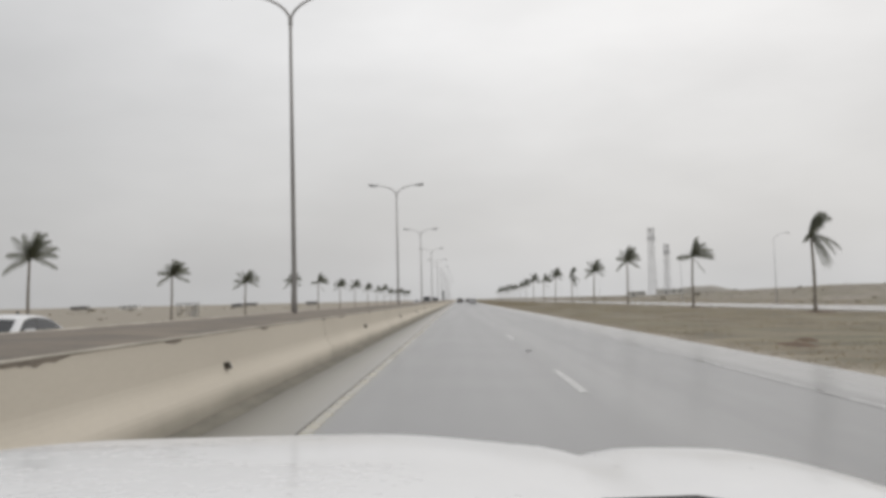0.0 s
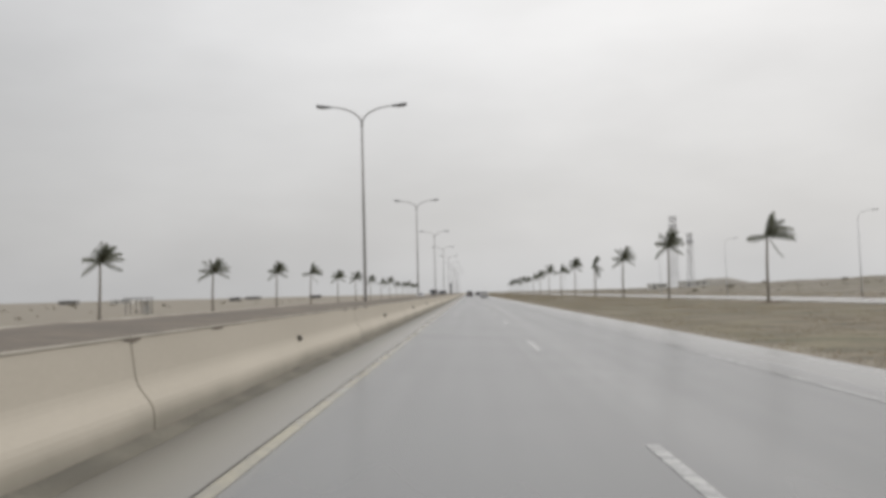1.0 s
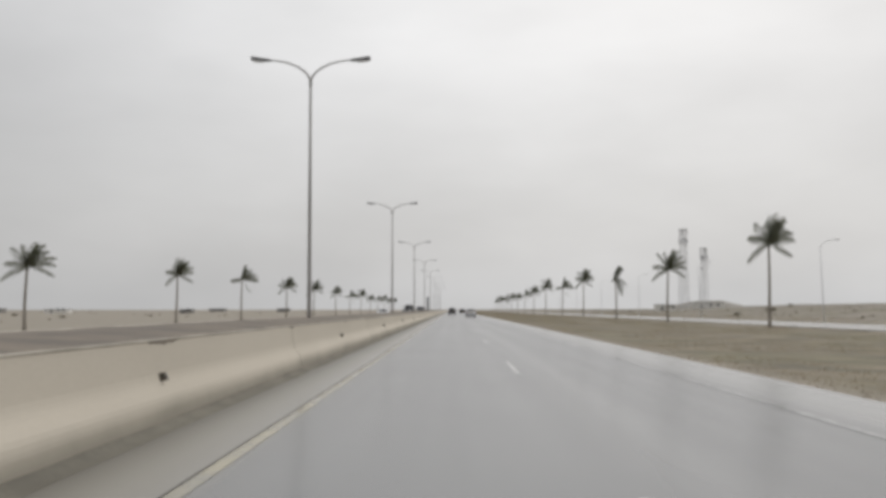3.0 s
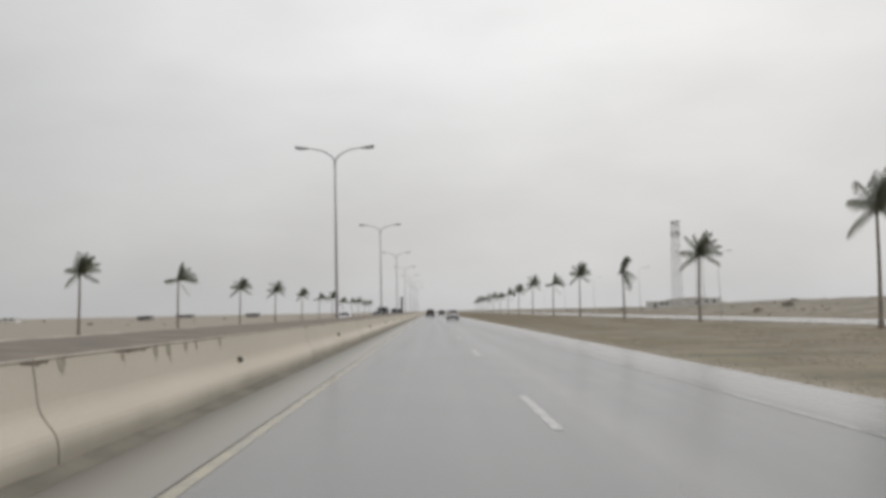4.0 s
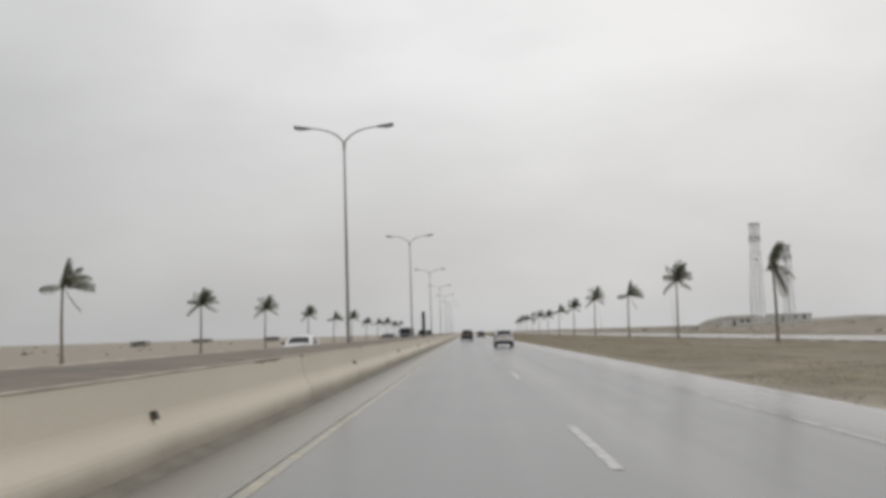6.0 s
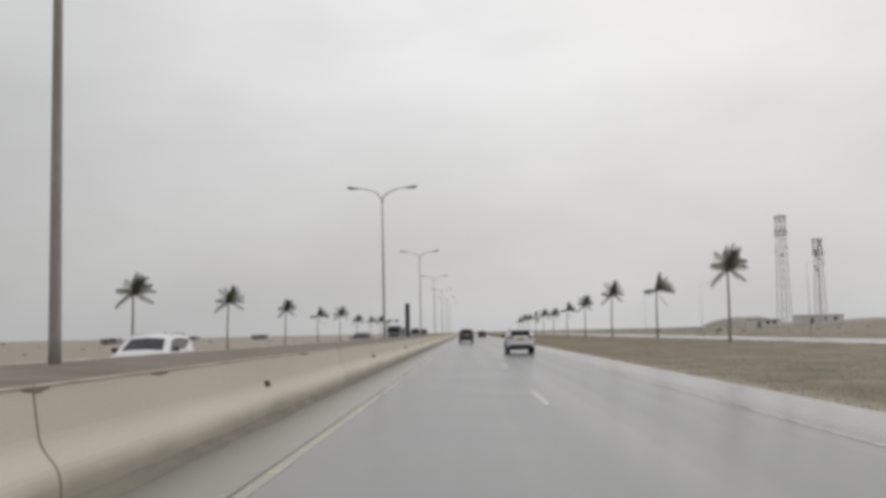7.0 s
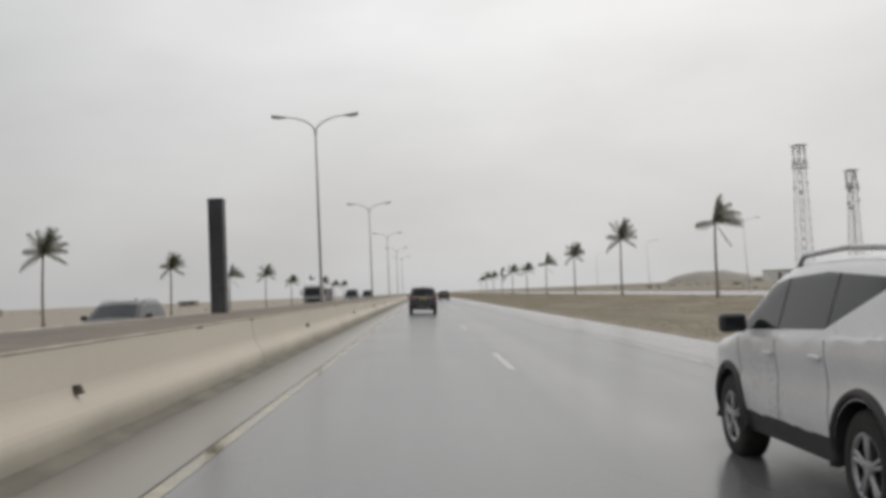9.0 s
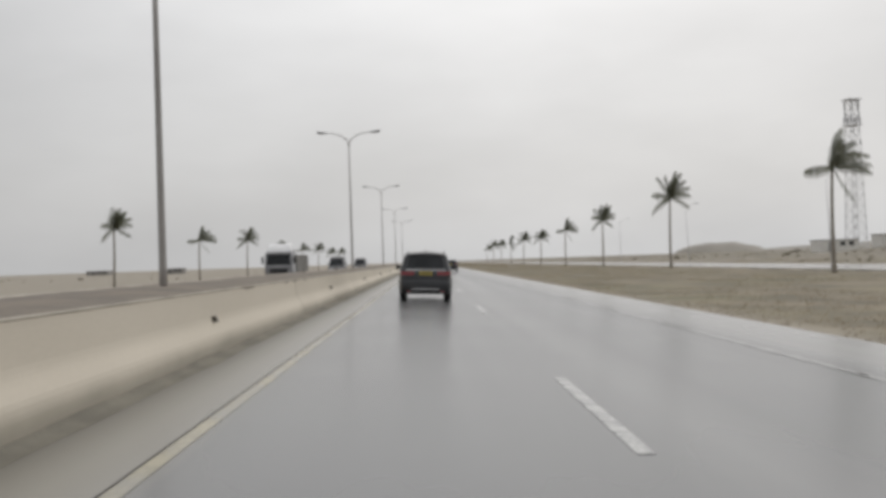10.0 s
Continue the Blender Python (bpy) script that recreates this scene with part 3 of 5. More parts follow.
def street_lamp():
    ob = thing("street_lamp", (0, 0, 0), "tall grey steel street lamp with two curved arms", "street lamp", "street lamps along the median")
    part("pole", tube([(0, 0, 0.02), (0, 0, 0.5), (0, 0, 2.0), (0, 0, 5.0), (0, 0, 8.5)], [0.080, 0.076, 0.070, 0.057, 0.044], 12), M_STEEL, ob, smooth=True)
    part("base_plate", box((0.42, 0.42, 0.03), (0, 0, 0.015), 0.006, 1), M_STEEL, ob)
    part("pole_collar", tube([(0, 0, 8.40), (0, 0, 8.42), (0, 0, 8.60), (0, 0, 8.62)], [0.048, 0.060, 0.060, 0.048], 12), M_STEEL, ob)
    part("service_door", box((0.08, 0.012, 0.34), (0, -0.072, 0.75), 0.004, 1), M_STEEL, ob)
    for bx in (-0.15, 0.15):
        for by in (-0.15, 0.15):
            part("bolt", tube([(bx, by, 0.03), (bx, by, 0.075)], 0.016, 6), M_STEEL, ob)
    for sx in (-1, 1):
        pts = [(x, y, z + 8.5) for x, y, z in arm_points(sx)]
        arm = part("arm", tube(pts, [0.040 - 0.0012 * i for i in range(len(pts))], 8), M_STEEL, ob, smooth=True)
        x, z = pts[-1][0], pts[-1][2]
        m = Matrix.Rotation(radians(-6 * sx), 4, "Y")
        housing = box((0.72, 0.26, 0.13), bevel=0.045, seg=3)
        for v in housing.verts:
            f = (v.co.x * sx + 0.36) / 0.72
            v.co.y *= 0.55 + 0.45 * min(1, f * 2)
            v.co.z *= 0.6 + 0.4 * min(1, f * 1.6)
        bmesh.ops.transform(housing, matrix=Matrix.Translation((x + sx * 0.24, 0, z + 0.03)) @ m, verts=housing.verts)
        head = part("lamp_head", housing, M_LAMP, ob)
        lens = box((0.36, 0.19, 0.05), bevel=0.015, seg=2)
        bmesh.ops.transform(lens, matrix=Matrix.Translation((x + sx * 0.32, 0, z - 0.035)) @ m, verts=lens.verts)
        part("lens", lens, M_LAMP_GLASS, head)
    return ob


LAMP_Y, LAMP_STEP = 79.1, 50.0
lamp = street_lamp()
lamp.matrix_basis = pose(-5.0, LAMP_Y - 2 * LAMP_STEP, 1.10)
for k in range(-1, 10):
    copy_thing(lamp, pose(-5.0, LAMP_Y + k * LAMP_STEP, 1.10))


def service_lamp():
    ob = thing("street_lamp", (0, 0, 0), "thin pale steel street lamp with one curved arm", "street lamp", "street lamps along the service road")
    part("pole", tube([(0, 0, 0.0), (0, 0, 4.0), (0, 0, 10.2)], [0.085, 0.065, 0.04], 8), M_TOWER, ob, smooth=True)
    pts = [(x, y, z + 10.2) for x, y, z in arm_points(1, 2.0, 1.0, 8)]
    part("arm", tube(pts, 0.032, 6), M_TOWER, ob, smooth=True)
    part("lamp_head", box((0.75, 0.28, 0.14), (2.3, 0, 11.22), 0.04, 2), M_TOWER, ob)
    part("base_plate", box((0.4, 0.4, 0.04), (0, 0, 0.02), 0.006, 1), M_TOWER, ob)
    return ob


slamp = service_lamp()
slamp.matrix_basis = pose(50.0, 95.0, ground_height(50, 95) - 0.02, 0, -3.5, 0)
for k in range(1, 8):
    y = 95.0 + 68.0 * k
    copy_thing(slamp, pose(50.0, y, ground_height(50, y) - 0.02, 0, (-3.0, -1.0, -2.0)[k % 3], 0))


# ---- palms ----
def frond_mesh(rng, azimuth, lift, droop, length, wind):
    """One coconut-palm frond: a bent midrib with hanging leaflets on both sides."""
    verts, faces = [], []
    n = 20
    p = Vector((0, 0, 0))
    d0 = Vector((math.cos(azimuth), math.sin(azimuth), 0))
    ribs = []
    for i in range(n + 1):
        s = i / n
        el = lift - droop * s ** 1.3
        d = d0 * math.cos(el) + Vector((0, 0, math.sin(el))) + Vector((wind * s * 0.9, 0, -0.05 * s))
        d.normalize()
        ribs.append((p.copy(), d.copy()))
        p = p + d * (length / n)
    for i, (q, d) in enumerate(ribs):
        r = 0.035 * (1 - i / n) + 0.006
        side = d.cross(Vector((0, 0, 1)))
        if side.length < 0.1:
            side = Vector((0, 1, 0))
        side.normalize()
        up = side.cross(d)
        b = len(verts)
        verts += [q - side * r, q + side * r, q - up * r * 1.4]
        if i:
            for k in range(3):
                faces.append((b - 3 + k, b - 3 + (k + 1) % 3, b + (k + 1) % 3, b + k))
    for i in range(2, 45):
        s = i / 44
        j = min(int(s * n), n - 1)
        f = s * n - j
        q = ribs[j][0].lerp(ribs[j + 1][0], f)
        d = ribs[j][1]
        side = d.cross(Vector((0, 0, 1)))
        if side.length < 0.1:
            side = Vector((0, 1, 0))
        side.normalize()
        long = 0.95 * math.sin(math.pi * (0.12 + 0.80 * s)) ** 0.7 * (0.85 + 0.3 * rng.random())
        for sg in (-1, 1):
            out = (side * sg * 0.75 + d * (0.55 + 0.5 * s) + Vector((wind * 0.55, 0, -0.75 - 0.3 * rng.random()))).normalized()
            tip = q + out * long + Vector((0, 0, -0.18 * long))
            mid = q + out * long * 0.5
            wv = d * (0.014 + 0.008 * rng.random())
            b = len(verts)
            verts += [q - wv * 0.6, q + wv * 0.6, mid + wv, mid - wv, tip]
            faces += [(b, b + 1, b + 2, b + 3), (b + 3, b + 2, b + 4)]
    return mesh_of("frond", verts, faces, M_FROND)


def palm_tree(seed, height, fronds, lean, label, gale=0.45):
    """fronds: rows of (azimuth, lift, droop, length), degrees and metres; the wind blows towards +x."""
    rng = random.Random(seed)
    ob = thing("palm_tree", (0, 0, 0), label, "palm tree", "palms along the road")
    pts, radii = [], []
    rings = 26
    for i in range(rings * 2 + 1):
        s = i / (rings * 2)
        bend = lean * s * s + 0.03 * math.sin(s * 5 + seed)
        pts.append((bend, 0.04 * math.sin(s * 3.3 + seed), height * s))
        radii.append((0.165 - 0.06 * s + 0.09 * max(0, 1 - s * 9)) * (1.08 if i % 2 else 0.96))
    part("trunk", tube(pts, radii, 10), M_TRUNK, ob, smooth=True)
    top = Vector(pts[-1])
    part("crown_heart", tube([top + Vector((0, 0, -0.35)), top + Vector((0, 0, 0.0)), top + Vector((0.03, 0, 0.45)), top + Vector((0.06, 0, 0.9))], [0.13, 0.2, 0.15, 0.03], 8), M_FROND, ob, smooth=True)
    young = [(az + rng.uniform(14, 34), lift + rng.uniform(-6, 6), droop + rng.uniform(0, 15), length * rng.uniform(0.75, 0.9)) for az, lift, droop, length in fronds if lift > 75]
    for az, lift, droop, length in fronds + young:
        wind = gale * (0.8 + 0.45 * rng.random())
        me = frond_mesh(rng, radians(az + rng.uniform(-8, 8)), radians(lift), radians(droop), length, wind)
        part_mesh("frond", me, ob, "", Matrix.Translation(top + Vector((0, 0, rng.uniform(0.0, 0.3)))))
    return ob


CROWN_FULL = [(182, -8, 38, 2.8), (168, 28, 40, 2.3), (176, 60, 36, 2.4), (178, 78, 25, 2.2), (60, 86, 28, 2.5), (300, 84, 30, 2.5), (10, 80, 40, 2.6), (350, 66, 50, 2.6), (5, 44, 50, 2.7), (355, 20, 48, 2.6), (2, -12, 36, 2.6), (100, 70, 45, 2.2), (260, 66, 45, 2.2)]
CROWN_BLOWN = [(0, 96, 55, 2.3), (0, 90, 78, 2.6), (8, 84, 98, 2.8), (350, 92, 66, 2.5), (180, 0, 10, 0.35), (0, -4, 66, 3.0), (5, -22, 58, 3.1), (12, -42, 45, 3.2), (352, -54, 34, 3.4), (348, -48, 34, 3.4), (0, -60, 24, 3.5), (20, -66, 18, 3.3), (340, -58, 28, 3.2)]
CROWN_SPLIT = [(180, 4, 12, 2.1), (100, 86, 20, 2.3), (250, 84, 25, 2.3), (0, 72, 50, 2.4), (20, 50, 60, 2.6), (340, 38, 66, 2.8), (0, 22, 52, 3.0), (15, 12, 50, 3.0), (345, 8, 46, 2.9), (0, -62, 12, 2.7)]
CROWN_ROUND = [(182, -20, 20, 2.6), (358, -16, 25, 2.5), (175, 22, 30, 2.0), (0, 30, 50, 2.6), (60, 76, 45, 2.5), (300, 76, 48, 2.5), (5, 78, 50, 2.6), (95, 88, 40, 2.5), (260, 86, 40, 2.5), (25, 54, 60, 2.5), (335, 50, 60, 2.5), (150, 62, 45, 2.3)]
LAB = "wind-blown green coconut palm with a slim grey trunk"
palms = [palm_tree(3, 6.6, CROWN_FULL, 0.1, LAB, 0.35), palm_tree(5, 7.2, CROWN_BLOWN, -0.15, "storm-blown palm with its fronds swept to one side", 0.32),
         palm_tree(8, 6.9, CROWN_SPLIT, 0.1, "ragged palm with fronds torn by the wind", 0.6), palm_tree(11, 6.8, CROWN_ROUND, 0.05, "palm with a rounded wind-swept green crown")]
# y, kind, height factor
RIGHT = [(93.2, 1, 0.98), (141.6, 2, 1.05), (196.0, 3, 1.25), (244.7, 0, 1.19), (292.1, 1, 1.11), (341.9, 3, 1.3), (389.2, 2, 1.21), (442.5, 0, 1.39), (493.3, 3, 1.23), (543.0, 2, 1.18), (593.0, 3, 1.09), (643.0, 0, 1.2), (693.0, 1, 1.16), (743.0, 3, 1.13), (793.0, 0, 1.23), (843.0, 2, 1.08)]
LEFT = [(92.8, 0, 1.0), (139.4, 3, 0.9), (187.6, 0, 0.91), (239.9, 3, 1.02), (285.1, 2, 1.12), (337.5, 3, 1.07), (386.0, 0, 1.16), (440.2, 3, 1.1), (489.0, 2, 1.02), (537.0, 0, 1.21), (587.0, 3, 1.0), (637.0, 2, 1.04), (687.0, 0, 1.16), (737.0, 3, 1.03), (787.0, 3, 1.09)]
placed = set()
for x, rows in ((31.9, RIGHT), (-39.6, LEFT)):
    for i, (y, kind, f) in enumerate(rows):
        turn = 0 if i < 3 else (i * 37) % 50 - 25
        at = pose(x, y, ground_height(x, y) - 0.03, 0, 0, turn) @ Matrix.Diagonal((1, 1, f, 1))
        if kind in placed:
            ob = palms[kind].copy()
            scene.collection.objects.link(ob)
            for c in palms[kind].children:
                d = c.copy()
                scene.collection.objects.link(d)
                d.parent = ob
            ob.matrix_basis = at
        else:
            palms[kind].matrix_basis = at
            placed.add(kind)


# ---- vehicles ----
def arc(cy, cz, r, a0, a1, n=9):
    return [(cy + r * math.cos(radians(a0 + (a1 - a0) * i / n)), cz + r * math.sin(radians(a0 + (a1 - a0) * i / n))) for i in range(n + 1)]


def slab(profile, half, offsets=((1.0, 0.03), (0.975, 0.008), (0.93, 0.0), (0.6, 0.0))):
    """A body with the side outline profile (y, z) and the half width half(y, z); its flanks are rounded in towards the outline."""
    bm = bmesh.new()
    cy = sum(p[0] for p in profile) / len(profile)
    cz = sum(p[1] for p in profile) / len(profile)
    cols = [(-u, inset) for u, inset in offsets] + [(0.0, 0.0)] + [(u, inset) for u, inset in reversed(offsets)]
    rings = []
    for u, inset in cols:
        ring = []
        for y, z in profile:
            r = max(0.001, math.hypot(y - cy, z - cz))
            ring.append(bm.verts.new((half(y, z) * u, y - (y - cy) / r * inset, z - (z - cz) / r * inset)))
        rings.append(ring)
    k = len(profile)
    for a, b in zip(rings, rings[1:]):
        for j in range(k):
            bm.faces.new((a[j], a[(j + 1) % k], b[(j + 1) % k], b[j]))
    bm.faces.new(rings[0])
    bm.faces.new(list(reversed(rings[-1])))
    bmesh.ops.triangulate(bm, faces=[f for f in bm.faces if len(f.verts) > 4])
    bmesh.ops.recalc_face_normals(bm, faces=bm.faces)
    return bm


def panel(corners, thick, push):
    """A thin solid pane from a flat loop of corners, pushed out along its normal; the loop's order gives the side."""
    bm = bmesh.new()
    pts = [Vector(c) for c in corners]
    nrm = Vector((0, 0, 0))
    for i, p in enumerate(pts):
        q = pts[(i + 1) % len(pts)]
        nrm += p.cross(q)
    nrm.normalize()
    out = [bm.verts.new(p + nrm * push) for p in pts]
    inn = [bm.verts.new(p + nrm * (push - thick)) for p in pts]
    k = len(pts)
    bm.faces.new(out)
    bm.faces.new(list(reversed(inn)))
    for i in range(k):
        bm.faces.new((out[i], inn[i], inn[(i + 1) % k], out[(i + 1) % k]))
    bmesh.ops.recalc_face_normals(bm, faces=bm.faces)
    return bm


def wheel(parent, x, y, r, width, side):
    bm = bmesh.new()
    prof = [(0.60, -0.5), (0.66, -0.52), (0.90, -0.5), (0.985, -0.40), (1.0, -0.2), (1.0, 0.2), (0.985, 0.40), (0.90, 0.5), (0.66, 0.52), (0.60, 0.5)]
    n = 28
    rings = [[bm.verts.new((x + w * width, y + r * f * math.cos(a), r + r * f * math.sin(a))) for a in (2 * math.pi * i / n for i in range(n))] for f, w in prof]
    for a, b in zip(rings, rings[1:] + rings[:1]):
        for i in range(n):
            bm.faces.new((a[i], a[(i + 1) % n], b[(i + 1) % n], b[i]))
    bmesh.ops.recalc_face_normals(bm, faces=bm.faces)
    hub = part("wheel", bm, M_TYRE, parent, smooth=True)
    ox = x + side * width * 0.40
    rim = tube([(ox - side * 0.10, y, r), (ox - side * 0.03, y, r)], [r * 0.61, r * 0.61], 28)
    part("rim_well", rim, M_BLACK_PLASTIC, hub)
    for s in range(5):
        a = 2 * math.pi * s / 5 + 0.3
        for da in (-0.13, 0.13):
            spoke = box((0.03, r * 0.50, r * 0.085), (0, r * 0.33, 0), 0.008, 1)
            bmesh.ops.transform(spoke, matrix=Matrix.Translation((ox + side * 0.004, y, r)) @ Matrix.Rotation(a + da, 4, "X"), verts=spoke.verts)
            part("spoke", spoke, M_RIM, hub)
    ring = bmesh.new()
    ra = [[ring.verts.new((ox + side * dx, y + r * f * math.cos(2 * math.pi * i / 28), r + r * f * math.sin(2 * math.pi * i / 28))) for i in range(28)] for f, dx in ((0.54, 0.0), (0.56, 0.018), (0.61, 0.024), (0.63, 0.0))]
    for a, b in zip(ra, ra[1:]):
        for i in range(28):
            ring.faces.new((a[i], a[(i + 1) % 28], b[(i + 1) % 28], b[i]))
    part("rim_ring", ring, M_RIM, hub, smooth=True)
    part("hub_cap", tube([(ox, y, r), (ox + side * 0.02, y, r), (ox + side * 0.026, y, r)], [r * 0.17, r * 0.15, r * 0.10], 12), M_RIM, hub)
    return hub


def inside(poly, y, z):
    """True where (y, z) lies in the convex polygon poly, whichever way round it runs."""
    turn = [(b[0] - a[0]) * (z - a[1]) - (b[1] - a[1]) * (y - a[0]) for a, b in zip(poly, poly[1:] + poly[:1])]
    return all(t >= -1e-6 for t in turn) or all(t <= 1e-6 for t in turn)


def car(name, label, category, paint, spec, at, turn=0.0):
    """A car on its wheels, nose towards +y. Its flanks are shaped over the side outline, its roof, nose and tail bowed across between them;
    panes and lenses are cut from that skin."""
    ob = thing(name, at, label, category, spec.get("group", ""), "", turn)
    W, r, ry, fy, sill = spec["W"], spec["r"], spec["ry"], spec["fy"], spec["sill"]
    top = spec["top"]
    y0, y1 = min(p[0] for p in top), max(p[0] for p in top)
    ra, hw = r * 1.16, W / 2
    belt_a, belt_b = spec["belt"]
    lift = sill - r
    reach = math.sqrt(ra * ra - lift * lift)
    a0 = math.degrees(math.atan2(lift, reach))
    outline = top + [(fy + reach + 0.04, sill)] + arc(fy, r, ra, a0, 180 - a0, 16) + arc(ry, r, ra, a0, 180 - a0, 16) + [(ry - reach - 0.04, sill + 0.02)]
    upper = np.array(top)
    seg_a, seg_d = upper[:-1], upper[1:] - upper[:-1]
    seg_l = (seg_d ** 2).sum(1)

    def edge_distance(y, z):
        q = np.array((y, z)) - seg_a
        f = np.clip((q * seg_d).sum(1) / seg_l, 0, 1)
        return float(np.sqrt(((q - seg_d * f[:, None]) ** 2).sum(1)).min())

    round_r = spec.get("round", 0.13)

    def flank(y, z):
        """Half the width of the car at this place of its side."""
        x = hw
        if y > y1 - 0.95:
            x -= spec.get("nose_taper", 0.17) * ((y - y1 + 0.95) / 0.95) ** 2
        if y < y0 + 0.85:
            x -= spec.get("tail_taper", 0.10) * ((y0 + 0.85 - y) / 0.85) ** 2
        belt = belt_a + belt_b * y
        if z > belt:
            x -= 0.012 + spec.get("tumble", 0.33) * (z - belt)
        f = (z - sill) / (belt - sill)
        if 0 <= f <= 1:
            x -= 0.035 * max(0, 0.30 - f) / 0.30 + 0.014 * math.exp(-((f - 0.62) / 0.12) ** 2) - 0.006 * math.exp(-((f - 0.86) / 0.08) ** 2)
        for ya in (ry, fy):
            x += 0.022 * math.exp(-((math.hypot(y - ya, z - r) - ra) / 0.08) ** 2)
        d = edge_distance(y, z)
        if d < round_r:
            x -= round_r * 0.75 * (1 - math.sqrt(max(0, 1 - (1 - d / round_r) ** 2)))
        return x

    # one flank, cut into a fine net that also follows the edges of panes and lenses
    side = bmesh.new()
    face = side.faces.new([side.verts.new((0, y, z)) for y, z in outline])
    face.normal_update()
    bmesh.ops.triangulate(side, faces=[face], ngon_method="EAR_CLIP")
    cuts = [((0, y0 + (y1 - y0) * i / 56, 0), (0, 1, 0)) for i in range(1, 56)]
    tall = max(p[1] for p in top)
    cuts += [((0, 0, sill + (tall - sill) * i / 24), (0, 0, 1)) for i in range(1, 24)]
    cuts += [((0, 0, tall - dz), (0, 0, 1)) for dz in (0.012, 0.03)]
    for key in ("rear_glass", "front_glass", "tail", "head"):
        for z in spec[key][:2]:
            cuts.append(((0, 0, z), (0, 0, 1)))
    cuts.append(((0, 0, spec["clad"]), (0, 0, 1)))
    for poly in (spec["glass"], spec["tail_side"], spec["head_side"]):
        for a, b in zip(poly, poly[1:] + poly[:1]):
            cuts.append(((0, a[0], a[1]), (0, -(b[1] - a[1]), b[0] - a[0])))
    for ys in spec["splits"]:
        cuts += [((0, ys - 0.025, 0), (0, 1, 0)), ((0, ys + 0.025, 0), (0, 1, 0))]
    for co, no in cuts:
        bmesh.ops.bisect_plane(side, geom=list(side.verts) + list(side.edges) + list(side.faces), plane_co=co, plane_no=Vector(no).normalized(), dist=0.0008)
    rim = [e for e in side.edges if e.is_boundary]
    for v in side.verts:
        v.co.x = flank(v.co.y, v.co.z)

    groups = {}

    def put(kind, pts):
        groups.setdefault(kind, []).append([tuple(p) for p in pts])

    def side_kind(y, z):
        if inside(spec["glass"], y, z):
            for i, ys in enumerate(spec["splits"]):
                if abs(y - ys) < 0.025:
                    return "pillar_trim_%d" % i
            return "side_window_%d" % sum(y > ys for ys in spec["splits"])
        if inside(spec["tail_side"], y, z):
            return "tail_light"
        if inside(spec["head_side"], y, z):
            return "headlight"
        return "cladding" if z < spec["clad_side"] else "body"

    for f in side.faces:
        c = f.calc_center_median()
        kind = side_kind(c.y, c.z)
        pts = [v.co.copy() for v in f.verts]
        for sx in (-1, 1):
            put((kind, sx if kind not in ("body", "cladding") else 0), [(p.x * sx, p.y, p.z) for p in pts])
    # the skin across the car, from flank to flank
    cols = [-1, -0.97, -0.92, -0.86, -0.78, -0.66, -0.5, -0.3, -0.1]
    cols += [-u for u in reversed(cols)]
    rear0, rear1, rear_u = spec["rear_glass"]
    front0, front1, front_u = spec["front_glass"]
    tail0, tail1, tail_u = spec["tail"]
    head0, head1, head_u = spec["head"]
    around = {}
    for e in rim:
        p, q = e.verts[0].co, e.verts[1].co
        n = Vector((0, q.z - p.z, p.y - q.y))
        mid = e.link_faces[0].calc_center_median() - (p + q) / 2
        n = (-n if n.y * mid.y + n.z * mid.z > 0 else n).normalized()
        for v in e.verts:
            around[v] = around.get(v, Vector((0, 0, 0))) + n * e.calc_length()
    rows = {}
    for v, n in around.items():
        n = n.normalized()
        low = v.co.z < spec["clad_side"] + 0.02 and (v.co.z < sill + 0.05 or min(math.hypot(v.co.y - ry, v.co.z - r), math.hypot(v.co.y - fy, v.co.z - r)) < ra + 0.03)
        low = low or min(math.hypot(v.co.y - ry, v.co.z - r), math.hypot(v.co.y - fy, v.co.z - r)) < ra + 0.01
        bow = 0.0 if low else spec.get("bow", 0.055)
        rows[v] = ([Vector((v.co.x * u, v.co.y, v.co.z)) + n * bow * (1 - u * u) for u in cols], n, low)
    for e in rim:
        a, b = e.verts
        (pa, na, la), (pb, nb, lb) = rows[a], rows[b]
        y, z, n = (a.co.y + b.co.y) / 2, (a.co.z + b.co.z) / 2, (na + nb).normalized()
        for i in range(len(cols) - 1):
            u = abs(cols[i] + cols[i + 1]) / 2
            kind, sx = "body", 0
            if la and lb:
                kind = "underbody"
            elif y < 0 and n.y < -0.3 and rear0 < z < rear1 and u < rear_u:
                kind = "rear_window"
            elif y > 0 and n.y > 0.25 and front0 < z < front1 and u < front_u:
                kind = "windscreen"
            elif y < y0 + 0.5 and tail0 < z < tail1 and u > tail_u:
                kind, sx = "tail_light", (1 if cols[i] > 0 else -1)
            elif y > y1 - 0.6 and head0 < z < head1 and u > head_u:
                kind, sx = "headlight", (1 if cols[i] > 0 else -1)
            elif z < spec["clad"] and (y < y0 + 0.4 or y > y1 - 0.4):
                kind = "cladding"
            put((kind, sx), [pa[i], pa[i + 1], pb[i + 1], pb[i]])
    looks = {"body": paint, "cladding": spec.get("clad_mat", M_BLACK_PLASTIC), "underbody": M_BLACK_PLASTIC, "rear_window": M_CARGLASS, "windscreen": M_CARGLASS,
             "pillar_trim": M_BLACK_PLASTIC, "tail_light": M_RED_LENS, "headlight": M_CLEAR_LENS}
    made = {}
